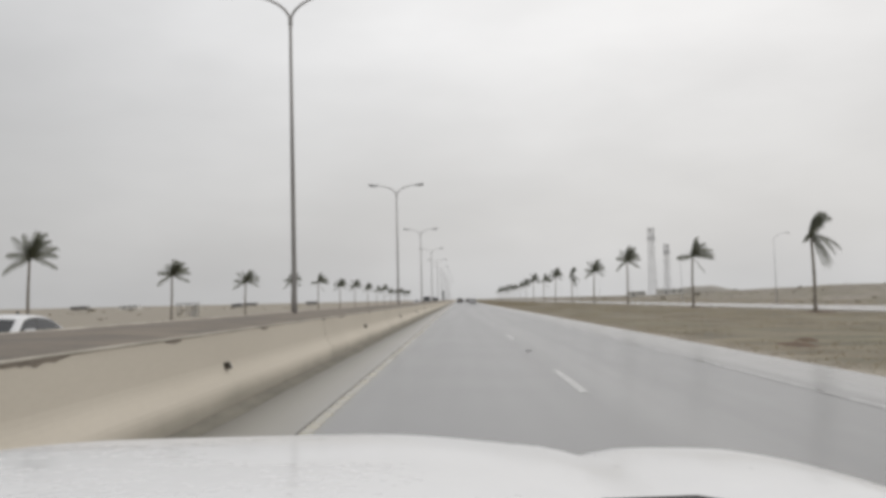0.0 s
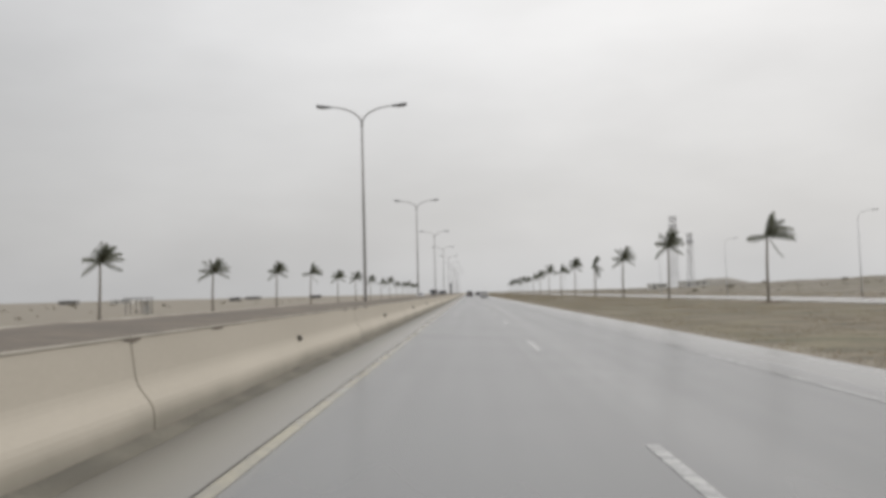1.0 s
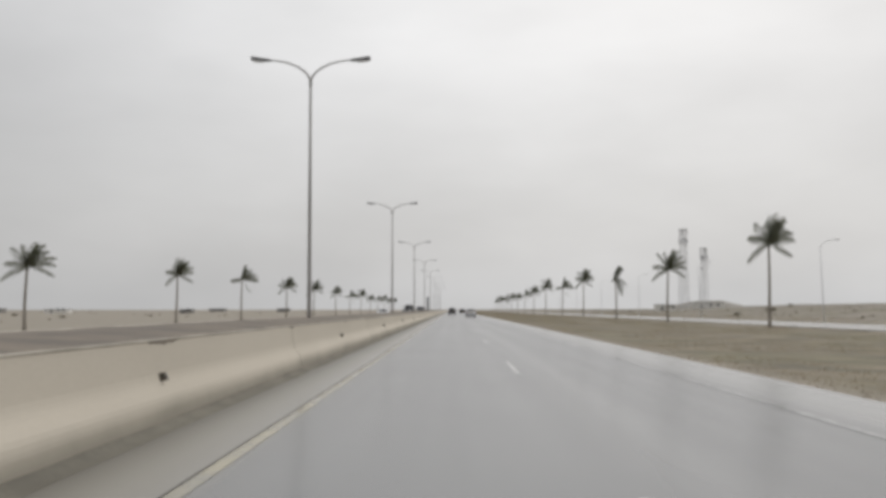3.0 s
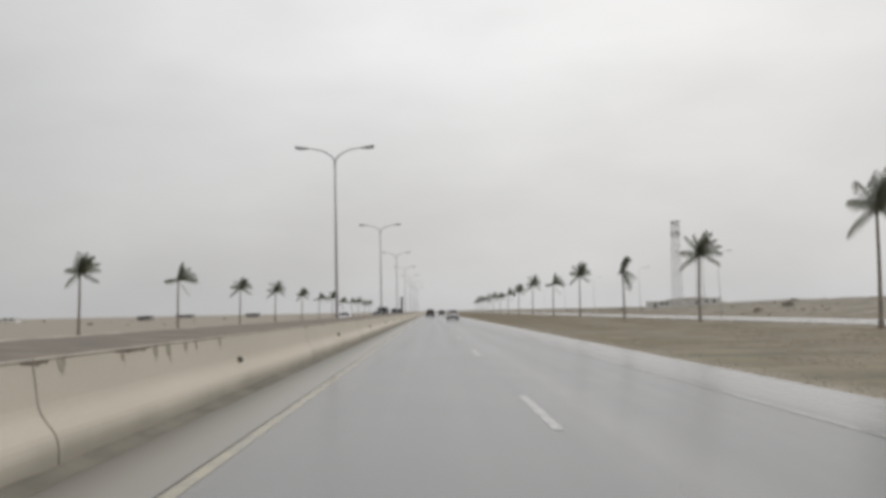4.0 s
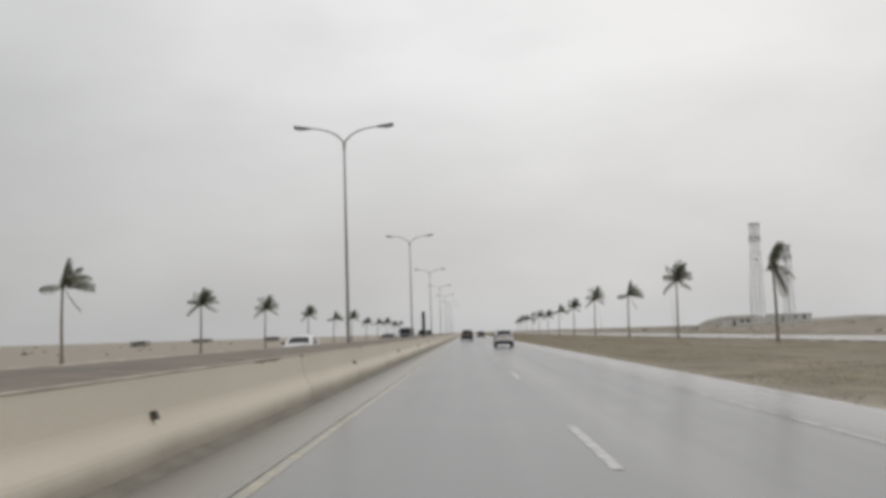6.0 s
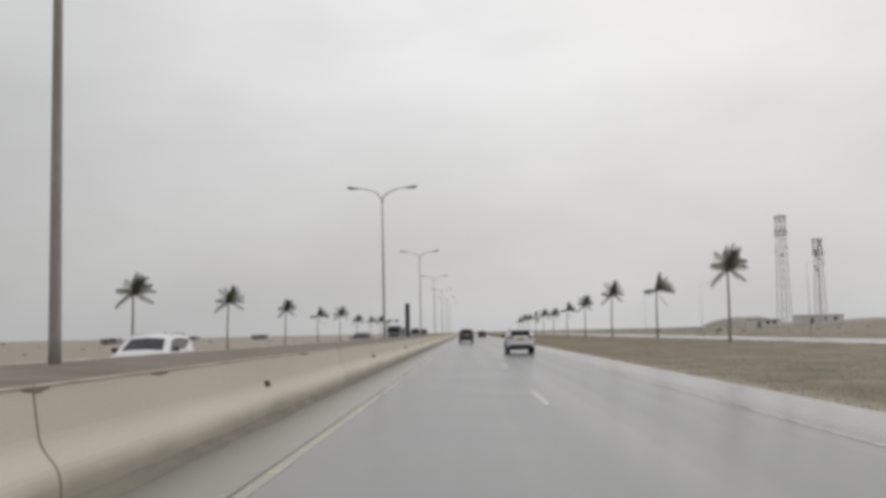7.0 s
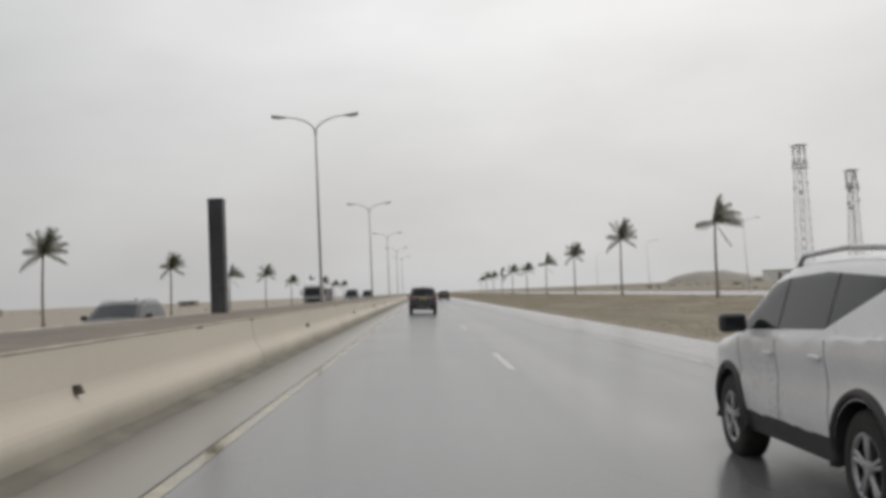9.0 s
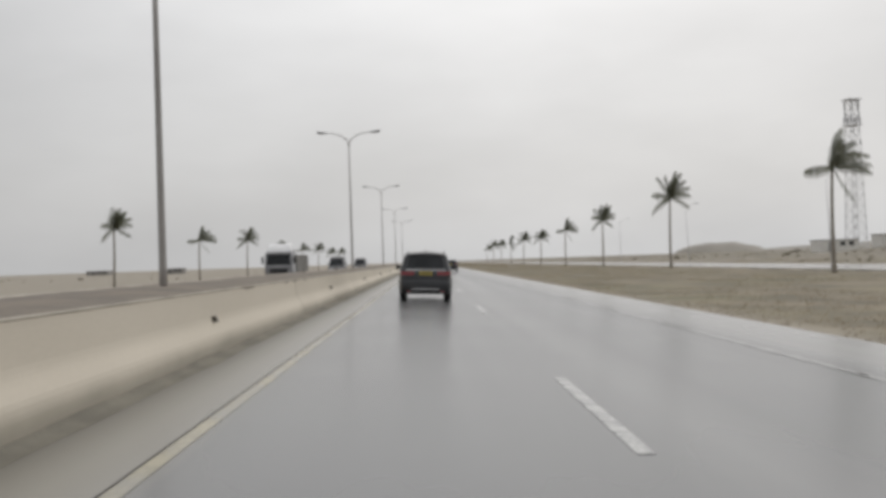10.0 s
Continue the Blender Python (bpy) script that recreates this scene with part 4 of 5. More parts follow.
    for (kind, sx), faces in groups.items():
        bm = bmesh.new()
        for pts in faces:
            bm.faces.new([bm.verts.new(p) for p in pts])
        bmesh.ops.remove_doubles(bm, verts=bm.verts, dist=0.0015)
        bmesh.ops.recalc_face_normals(bm, faces=bm.faces)
        plain = kind.rsplit("_", 1)[0] if kind.startswith(("side_window", "pillar_trim")) else kind
        made[kind, sx] = soft_part(plain, bm, looks.get(plain, M_CARGLASS), ob, angle=48)
    side.free()

    def tail_y(z):
        """The tail's own y at the height z, on the car's centre line."""
        rear = [p for p in top if p[0] < (y0 + y1) / 2]
        for (ya, za), (yb, zb) in zip(rear, rear[1:]):
            if za <= z <= zb:
                return ya + (yb - ya) * (z - za) / max(1e-6, zb - za) - spec.get("bow", 0.055)
        return y0 - spec.get("bow", 0.055)

    part("floor_pan", box((W * 0.80, (fy - ry) * 0.62, 0.12), (0, (fy + ry) / 2, sill + 0.02), 0.03, 1), M_BLACK_PLASTIC, ob)
    if spec.get("open_under", True):
        part("rear_axle", tube([(-hw + 0.2, ry, r), (hw - 0.2, ry, r)], 0.05, 8), M_BLACK_PLASTIC, ob)
    for sx in (-1, 1):
        for ya in (ry, fy):
            wheel(ob, sx * (hw - 0.125), ya, r, 0.23, sx)
            pts = [(sx * (flank(y, z) - 0.008), y, z) for y, z in arc(ya, r, ra + spec.get("arch_w", 0.022), a0, 180 - a0, 22)]
            part("arch_trim", tube(pts, spec.get("arch_w", 0.022), 8), spec.get("arch", M_BLACK_PLASTIC), ob, smooth=True)
        for ys in spec["seams"]:
            zt = belt_a + belt_b * ys - 0.02
            pts = [(sx * (flank(ys, z) - 0.001), ys, z) for z in [spec["clad_side"] + (zt - spec["clad_side"]) * k / 10 for k in range(11)]]
            part("door_seam", tube(pts, 0.0045, 5), M_BLACK_PLASTIC, ob)
        for ys in spec["handles"]:
            z = belt_a + belt_b * ys - 0.13
            part("door_handle", box((0.03, 0.19, 0.03), (sx * (flank(ys, z) + 0.012), ys, z), 0.01, 2), spec.get("handle", paint), ob)
        my, mz = spec["mirror_at"]
        mirror = part("mirror", box((0.21, 0.12, 0.15), (sx * (flank(my, belt_a) + 0.12), my, mz), 0.045, 3), spec.get("mirror", M_BLACK_PLASTIC), ob, smooth=True)
        part("mirror_glass", box((0.15, 0.006, 0.10), (sx * (flank(my, belt_a) + 0.125), my - 0.062, mz), 0.002, 1), M_CARGLASS, mirror)
        part("rear_reflector", box((0.15, 0.02, 0.045), (sx * hw * 0.64, tail_y(spec["clad"] - 0.08) + 0.028, spec["clad"] - 0.08), 0.006, 1), M_RED_LENS, ob)
        if spec.get("rails"):
            xr = sx * (flank(-0.4, tall - 0.10) - 0.10)
            ya, yb = spec["rails"]
            part("roof_rail", tube([(xr, ya, tall - 0.03), (xr, ya + 0.10, tall + 0.035), (xr, (ya + yb) / 2, tall + 0.065), (xr, yb - 0.10, tall + 0.035), (xr, yb, tall - 0.04)], 0.02, 8), spec.get("rail_mat", M_BLACK_PLASTIC), ob, smooth=True)
    pz = spec["plate_z"]
    plate = part("number_plate", box((0.46, 0.02, 0.13), (0, tail_y(pz) - 0.012, pz), 0.006, 1), M_PLATE, ob, "yellow number plate")
    for bx in (-0.13, 0.0, 0.12):
        part("plate_bar", box((0.085, 0.006, 0.065), (bx, tail_y(pz) - 0.025, pz)), M_PLATE_BAR, plate)
    if ("rear_window", 0) in made:
        zw = rear0 + 0.03
        part("rear_wiper", tube([(0.02, tail_y(zw) - 0.03, zw), (-0.16, tail_y(zw + 0.03) - 0.03, zw + 0.03), (-0.36, tail_y(zw + 0.05) - 0.02, zw + 0.045)], [0.014, 0.011, 0.008], 6), M_BLACK_PLASTIC, made["rear_window", 0])
    if spec.get("chrome"):
        zc = spec["chrome"]
        part("chrome_strip", box((W * 0.76, 0.04, 0.06), (0, tail_y(zc) + 0.012, zc), 0.014, 2), M_CHROME, ob, "bright chrome strip across the tailgate")
        part("bumper_trim", box((W * 0.52, 0.03, 0.035), (0, tail_y(0.46) - 0.004, 0.46), 0.01, 1), M_CHROME, ob, "chrome lower bumper trim")
        for sx in (-1, 1):
            part("exhaust_pipe", tube([(sx * 0.62, y0 + 0.02, sill + 0.04), (sx * 0.62, y0 + 0.25, sill + 0.05)], 0.04, 10), M_CHROME, ob)
    else:
        part("exhaust_pipe", tube([(0.5, y0 + 0.05, sill + 0.03), (0.5, y0 + 0.30, sill + 0.05)], 0.03, 10), M_RIM, ob)
    part("grille", box((W * 0.50, 0.05, 0.13), (0, y1 + 0.045, spec["head"][0] - 0.02), 0.02, 1), M_BLACK_PLASTIC, ob)
    part("antenna_fin", box((0.04, 0.14, 0.07), (0, spec["fin"], tall + spec.get("bow", 0.055) + 0.02), 0.015, 1), M_BLACK_PLASTIC, ob)
    return ob


BIG_SUV = dict(W=1.98, r=0.40, ry=-1.55, fy=1.45, sill=0.31, belt=(1.17, 0.0), tumble=0.30, clad=0.46, clad_side=0.40, clad_mat=M_BLACK_PLASTIC, tail_taper=0.07, bow=0.06,
               top=[(-2.32, 0.27), (-2.50, 0.33), (-2.55, 0.48), (-2.555, 0.60), (-2.54, 0.74), (-2.49, 0.80), (-2.47, 1.00), (-2.45, 1.14), (-2.42, 1.20), (-2.22, 1.62), (-2.17, 1.72), (-2.24, 1.745), (-2.18, 1.775), (-1.8, 1.81), (-0.9, 1.84),
                    (0.0, 1.825), (0.45, 1.79), (0.68, 1.72), (1.28, 1.22), (1.42, 1.17), (1.9, 1.13), (2.28, 1.06), (2.44, 0.96), (2.50, 0.80), (2.50, 0.55), (2.44, 0.38), (2.25, 0.31)],
               glass=[(1.12, 1.22), (-2.05, 1.24), (-1.93, 1.64), (-0.5, 1.69), (0.2, 1.67), (0.60, 1.62)], splits=(0.05, -1.05), rear_glass=(1.24, 1.68, 0.84), front_glass=(1.24, 1.70, 0.88),
               tail=(0.98, 1.13, 0.50), tail_side=[(-2.6, 1.13), (-2.24, 1.13), (-2.30, 0.99), (-2.6, 0.98)], head=(0.90, 1.03, 0.58), head_side=[(2.6, 1.02), (2.10, 1.02), (2.18, 0.91), (2.6, 0.90)],
               seams=(1.0, 0.05, -1.05), handles=(0.18, -0.90), mirror_at=(0.86, 1.26), rails=(-1.9, 0.35), rail_mat=M_RIM, plate_z=1.06, chrome=1.175, fin=-1.6, arch=M_BLACK_PLASTIC)
MID_SUV = dict(W=1.845, r=0.355, ry=-1.36, fy=1.30, sill=0.30, belt=(1.09, -0.03), clad=0.60, clad_side=0.46, tail_taper=0.11, arch_w=0.035,
               top=[(-2.02, 0.28), (-2.20, 0.36), (-2.25, 0.54), (-2.24, 0.72), (-2.16, 0.80), (-2.15, 0.95), (-2.11, 1.08), (-2.06, 1.16), (-1.86, 1.47), (-1.83, 1.525), (-1.99, 1.555), (-1.94, 1.585), (-1.55, 1.61),
                    (-0.8, 1.635), (-0.1, 1.625), (0.28, 1.585), (0.50, 1.52), (1.20, 1.10), (1.34, 1.05), (1.75, 1.00), (2.02, 0.91), (2.16, 0.79), (2.21, 0.62), (2.19, 0.44), (2.10, 0.32), (1.92, 0.28)],
               glass=[(1.06, 1.105), (-0.78, 1.165), (-1.60, 1.44), (-1.50, 1.50), (-0.6, 1.545), (0.1, 1.515), (0.42, 1.475)], splits=(0.10, -0.82), rear_glass=(1.17, 1.51, 0.88), front_glass=(1.12, 1.50, 0.86),
               tail=(1.00, 1.14, 0.62), tail_side=[(-2.3, 1.15), (-1.72, 1.085), (-1.86, 1.03), (-2.3, 0.99)], head=(0.74, 0.88, 0.56), head_side=[(2.3, 0.88), (1.74, 0.93), (1.86, 0.83), (2.3, 0.74)],
               seams=(0.98, 0.10, -0.84), handles=(0.24, -0.70), mirror_at=(0.78, 1.17), rails=(-1.55, 0.20), rail_mat=M_RIM, plate_z=0.98, fin=-1.45)
SEDAN = dict(W=1.80, r=0.33, ry=-1.40, fy=1.35, sill=0.27, belt=(0.93, -0.02), clad=0.40, clad_side=0.30, tumble=0.38, arch_w=0.012, bow=0.03, round=0.09,
             top=[(-2.20, 0.32), (-2.33, 0.42), (-2.36, 0.60), (-2.33, 0.78), (-2.28, 0.93), (-2.20, 0.99), (-1.78, 1.01), (-1.10, 1.29), (-0.75, 1.355), (-0.30, 1.385), (0.10, 1.37), (0.42, 1.30),
                  (1.10, 0.95), (1.26, 0.91), (1.75, 0.84), (2.10, 0.74), (2.28, 0.60), (2.31, 0.44), (2.24, 0.31), (2.02, 0.25)],
             glass=[(1.00, 0.965), (-1.56, 1.02), (-1.06, 1.265), (-0.7, 1.315), (-0.25, 1.34), (0.1, 1.325), (0.39, 1.275)], splits=(-0.18,), rear_glass=(1.03, 1.30, 0.84), front_glass=(0.97, 1.29, 0.86),
             tail=(0.76, 0.90, 0.55), tail_side=[(-2.4, 0.90), (-2.02, 0.89), (-2.08, 0.79), (-2.4, 0.76)], head=(0.62, 0.74, 0.50), head_side=[(2.4, 0.72), (1.82, 0.76), (1.92, 0.66), (2.4, 0.62)],
             seams=(0.92, -0.18, -1.12), handles=(-0.05, -0.95), mirror_at=(0.70, 1.02), mirror=M_WHITE_PAINT, plate_z=0.70, fin=-1.0)
VAN = dict(W=2.05, r=0.37, ry=-1.75, fy=1.70, sill=0.34, belt=(1.32, 0.0), tumble=0.16, clad=0.55, clad_side=0.45, nose_taper=0.22, tail_taper=0.05,
           top=[(-2.55, 0.40), (-2.66, 0.50), (-2.68, 0.70), (-2.67, 1.20), (-2.64, 1.60), (-2.58, 2.25), (-2.48, 2.40), (-2.2, 2.46), (-0.8, 2.50), (0.5, 2.48), (0.95, 2.38), (1.15, 2.25), (1.78, 1.40), (1.95, 1.28),
                (2.40, 1.12), (2.60, 0.95), (2.66, 0.70), (2.62, 0.46), (2.50, 0.35)],
           glass=[(1.60, 1.42), (-2.2, 1.42), (-2.2, 2.05), (1.0, 2.05), (1.15, 2.00)], splits=(0.55, -0.85), rear_glass=(1.45, 2.15, 0.84), front_glass=(1.42, 2.20, 0.90),
           tail=(1.05, 1.35, 0.80), tail_side=[(-2.7, 1.35), (-2.55, 1.35), (-2.55, 1.05), (-2.7, 1.05)], head=(0.86, 1.04, 0.55), head_side=[(2.7, 1.02), (2.15, 1.06), (2.25, 0.92), (2.7, 0.86)],
           seams=(1.35, 0.55, -0.85), handles=(0.68, -0.65), mirror_at=(1.45, 1.62), plate_z=0.85, fin=-1.9)

lead_car = car("black_suv", "large black SUV with a chrome tailgate strip and roof rails", "car", M_BLACK_PAINT, BIG_SUV, (0, 0, 0))
lead_car.matrix_basis = pose(-0.08, 347.65, road_height(-0.08) - 0.01, 0, 2.43, 0) @ Matrix.Scale(0.93, 4)
car("white_suv", "white SUV with dark windows and a yellow plate on wet asphalt", "car", M_SILVER_PAINT, MID_SUV, (3.52, 286.1, road_height(3.52)))
car("white_sedan", "white saloon car driving beyond the median wall", "car", M_WHITE_PAINT, SEDAN, (-10.55, 22.6, 0.0), 180)
car("white_suv", "white SUV with dark windows beyond the median wall", "car", M_WHITE_PAINT, MID_SUV, (-10.6, 251.2, 0.0), 180)
car("dark_suv", "dark grey SUV on the far carriageway", "car", M_GREY_PAINT, MID_SUV, (-9.7, 312.0, 0.0), 180)
car("dark_van", "tall dark van on the far carriageway", "van", M_GREY_PAINT, VAN, (-11.0, 437.0, 0.0), 180)
car("dark_van", "tall dark van on the far carriageway", "van", M_GREY_PAINT, VAN, (-11.3, 486.0, 0.0), 180)
car("dark_suv", "dark grey SUV far ahead on the wet carriageway", "car", M_GREY_PAINT, MID_SUV, (3.5, 455.0, road_height(3.5)))


def lorry(at):
    """A flat-nosed lorry with a pale cab and a grey load body, nose towards -y."""
    ob = thing("lorry", at, "lorry with a white-roofed pale cab and a grey load body", "lorry")
    cab = [(-1.08, 0.95), (-1.15, 1.45), (-1.12, 1.65), (-0.98, 2.55), (-0.85, 2.78), (-0.6, 2.86), (1.05, 2.86), (1.1, 0.95)]
    part("cab", slab(cab, lambda y, z: 1.22 - 0.04 * max(0, z - 1.6), ((1.0, 0.06), (0.985, 0.02), (0.95, 0.004), (0.9, 0.0))), M_MID_PAINT, ob, "pale grey cab", smooth=False)
    part("wind_deflector", slab([(-0.72, 2.84), (-0.45, 3.15), (0.1, 3.48), (0.8, 3.58), (1.0, 3.55), (1.0, 2.84)], lambda y, z: 1.08 - 0.10 * max(0, z - 3.0), ((1.0, 0.07), (0.96, 0.015), (0.9, 0.0))), M_WHITE_PAINT, ob, "white roof deflector")
    part("windscreen", panel([(-1.06, -1.12, 1.66), (1.06, -1.12, 1.66), (1.0, -0.985, 2.52), (-1.0, -0.985, 2.52)], 0.02, 0.03), M_CARGLASS, ob)
    part("sun_visor", box((2.1, 0.22, 0.05), (0, -1.07, 2.62), 0.015, 1, Matrix.Rotation(radians(20), 4, "X")), M_BLACK_PLASTIC, ob)
    part("grille", box((1.6, 0.06, 0.40), (0, -1.15, 1.16), 0.02, 1), M_BLACK_PLASTIC, ob)
    part("bumper", box((2.46, 0.34, 0.55), (0, -1.06, 0.66), 0.08, 2), M_BLACK_PLASTIC, ob)
    for sx in (-1, 1):
        part("headlight", box((0.35, 0.08, 0.18), (sx * 0.95, -1.24, 0.72), 0.03, 1), M_CLEAR_LENS, ob)
        part("mirror", box((0.18, 0.12, 0.62), (sx * 1.42, -0.95, 2.1), 0.04, 2), M_BLACK_PLASTIC, ob)
        part("side_window", panel([(sx * 1.225, -0.75, 1.72), (sx * 1.225, 0.35, 1.72), (sx * 1.19, 0.35, 2.45), (sx * 1.19, -0.68, 2.45)][::sx], 0.02, 0.01), M_CARGLASS, ob)
        part("mudguard", tube([(sx * 1.05, y, z) for y, z in arc(-0.2, 0.5, 0.60, 0, 180, 10)], 0.10, 6), M_BLACK_PLASTIC, ob)
        for y in (-0.2, 5.5, 8.5, 9.7):
            wheel(ob, sx * 1.02, y, 0.5, 0.30, sx)
    part("chassis", box((0.9, 11.0, 0.25), (0, 5.2, 0.85), 0.03, 1), M_BLACK_PLASTIC, ob)
    part("fuel_tank", box((0.5, 1.3, 0.55), (1.0, 2.6, 0.80), 0.12, 3), M_DARK_SHED, ob)
    part("exhaust_stack", tube([(-0.9, 1.35, 1.0), (-0.9, 1.35, 3.35), (-0.9, 1.5, 3.5)], 0.09, 8), M_DARK_SHED, ob)
    part("headboard", box((2.3, 0.14, 1.95), (0, 1.62, 2.0), 0.02, 1), M_DARK_SHED, ob)
    body = part("load_body", box((2.48, 8.6, 1.55), (0, 6.5, 1.80), 0.03, 1), M_SHED, ob, "grey load body")
    for k in range(9):
        for sx in (-1, 1):
            part("rib", box((0.05, 0.08, 1.5), (sx * 1.26, 2.5 + k, 1.80), 0.01, 1), M_SHED, body)
    return ob


lorry((-13.0, 401.0, 0.0))


# ---- the driver's own car: bonnet, wings and wipers, where the drive begins ----
def bonnet_car():
    ob = thing("car_front", (-0.50, 0, 0.0), "rain-wet white bonnet and wings of a car with black wipers", "car")
    nx, ny = 72, 44
    HW = 0.95

    def step(a, b, v):
        f = min(1, max(0, (v - a) / (b - a)))
        return f * f * (3 - 2 * f)

    def height(x, y):
        v = y - 0.80
        d = max(0, x if x > 0 else -x - 0.216)
        z = 1.3933 - 0.02 * v - 0.088 * v * v - 0.55 * max(0, v - 1.0) ** 2 - 0.002 * x - 0.0241 * x * x
        z -= 0.0209 * step(0.061, 0.358, d) + 0.0127 * math.exp(-((d - 0.359) / 0.04) ** 2)
        return z - 0.1834 * max(0, (d - 0.516) / 0.315) ** 1.76

    verts = []
    for j in range(ny + 1):
        y = 0.66 + 1.49 * j / ny
        for i in range(nx + 1):
            x = (i / nx * 2 - 1) * (HW - 0.10 * max(0, j / ny - 0.6) ** 2 * 4)
            verts.append((x, y, height(x, y)))
    w = nx + 1
    faces = [(j * w + i, j * w + i + 1, (j + 1) * w + i + 1, (j + 1) * w + i) for j in range(ny) for i in range(nx)]
    part_mesh("bonnet", mesh_of("bonnet", verts, faces, M_WET_WHITE, smooth=True), ob)
    for sx in (-1, 1):
        edge = [(y, height(sx * (HW - 0.02), y) - 0.01) for y in (0.66, 1.1, 1.4, 1.7, 1.95, 2.12)]
        prof = edge + [(2.20, 0.80), (2.16, 0.50), (1.90, 0.47)] + arc(1.42, 0.57, 0.45, 0, 180, 12) + [(0.66, 0.47)]
        bm = bmesh.new()
        a = [bm.verts.new((sx * 0.945, y, z)) for y, z in prof]
        b = [bm.verts.new((sx * 0.89, y, z)) for y, z in prof]
        k = len(prof)
        f1, f2 = bm.faces.new(a), bm.faces.new(list(reversed(b)))
        for i in range(k):
            bm.faces.new((a[i], b[i], b[(i + 1) % k], a[(i + 1) % k]))
        bmesh.ops.triangulate(bm, faces=[f1, f2])
        bmesh.ops.recalc_face_normals(bm, faces=bm.faces)
        part("wing", bm, M_WET_WHITE, ob)
        tyre = wheel(ob, sx * 0.83, 1.42, 0.40, 0.25, sx)
        tyre.matrix_basis = Matrix.Translation((0, 0, road_height(-0.5 + sx * 0.83))) @ tyre.matrix_basis
        part("headlight", box((0.34, 0.14, 0.18), (sx * 0.70, 2.19, 0.92), 0.04, 2), M_CLEAR_LENS, ob)
    part("front_panel", box((1.80, 0.10, 0.46), (0, 2.17, 0.88), 0.05, 2), M_WET_WHITE, ob)
    part("grille", box((0.95, 0.05, 0.24), (0, 2.24, 0.88), 0.02, 1), M_BLACK_PLASTIC, ob)
    part("bumper", box((1.84, 0.26, 0.34), (0, 2.20, 0.62), 0.06, 2), M_WET_WHITE, ob)
    part("cowl", box((1.75, 0.12, 0.05), (0, 0.60, 1.325), 0.02, 2), M_BLACK_PLASTIC, ob, "black plastic scuttle below the glass")
    for x0, x1 in ((0.62, 0.05), (-0.02, -0.62)):
        wip = part("wiper", tube([(x0, 0.57, 1.355), (x0 + (x1 - x0) * 0.35, 0.66, 1.376), (x0 + (x1 - x0) * 0.50, 0.67, 1.3885), (x0 + (x1 - x0) * 0.60, 0.67, 1.3875), (x0 + (x1 - x0) * 0.78, 0.66, 1.374), (x1, 0.61, 1.36)], [0.010, 0.011, 0.012, 0.012, 0.010, 0.008], 8), M_BLACK_PLASTIC, ob)
        part("wiper_pivot", tube([(x0, 0.57, 1.33), (x0, 0.57, 1.37)], 0.022, 10), M_BLACK_PLASTIC, wip)
    part("engine_bay", box((1.7, 1.2, 0.5), (0, 1.5, 0.62), 0.05, 1), M_BLACK_PLASTIC, ob)
    return ob


bonnet_car()


# ---- column on the median ----
def column(at):
    ob = thing("sign_column", at, "tall dark weathered column standing on the median wall", "column")
    part("shaft", box((0.36, 0.42, 2.85), (0, 0, 1.48), 0.02, 2), M_SIGN, ob)
    part("cap", box((0.375, 0.435, 0.08), (0, 0, 2.93), 0.02, 2), M_SIGN, ob)
    part("plinth", box((0.46, 0.52, 0.10), (0, 0, 0.03), 0.015, 1), M_CONCRETE, ob)
    for z in (0.75, 1.5, 2.25):
        part("band", box((0.375, 0.435, 0.04), (0, 0, z), 0.006, 1), M_BLACK_PLASTIC, ob)
    return ob


column((-5.0, 303.9, 1.08))


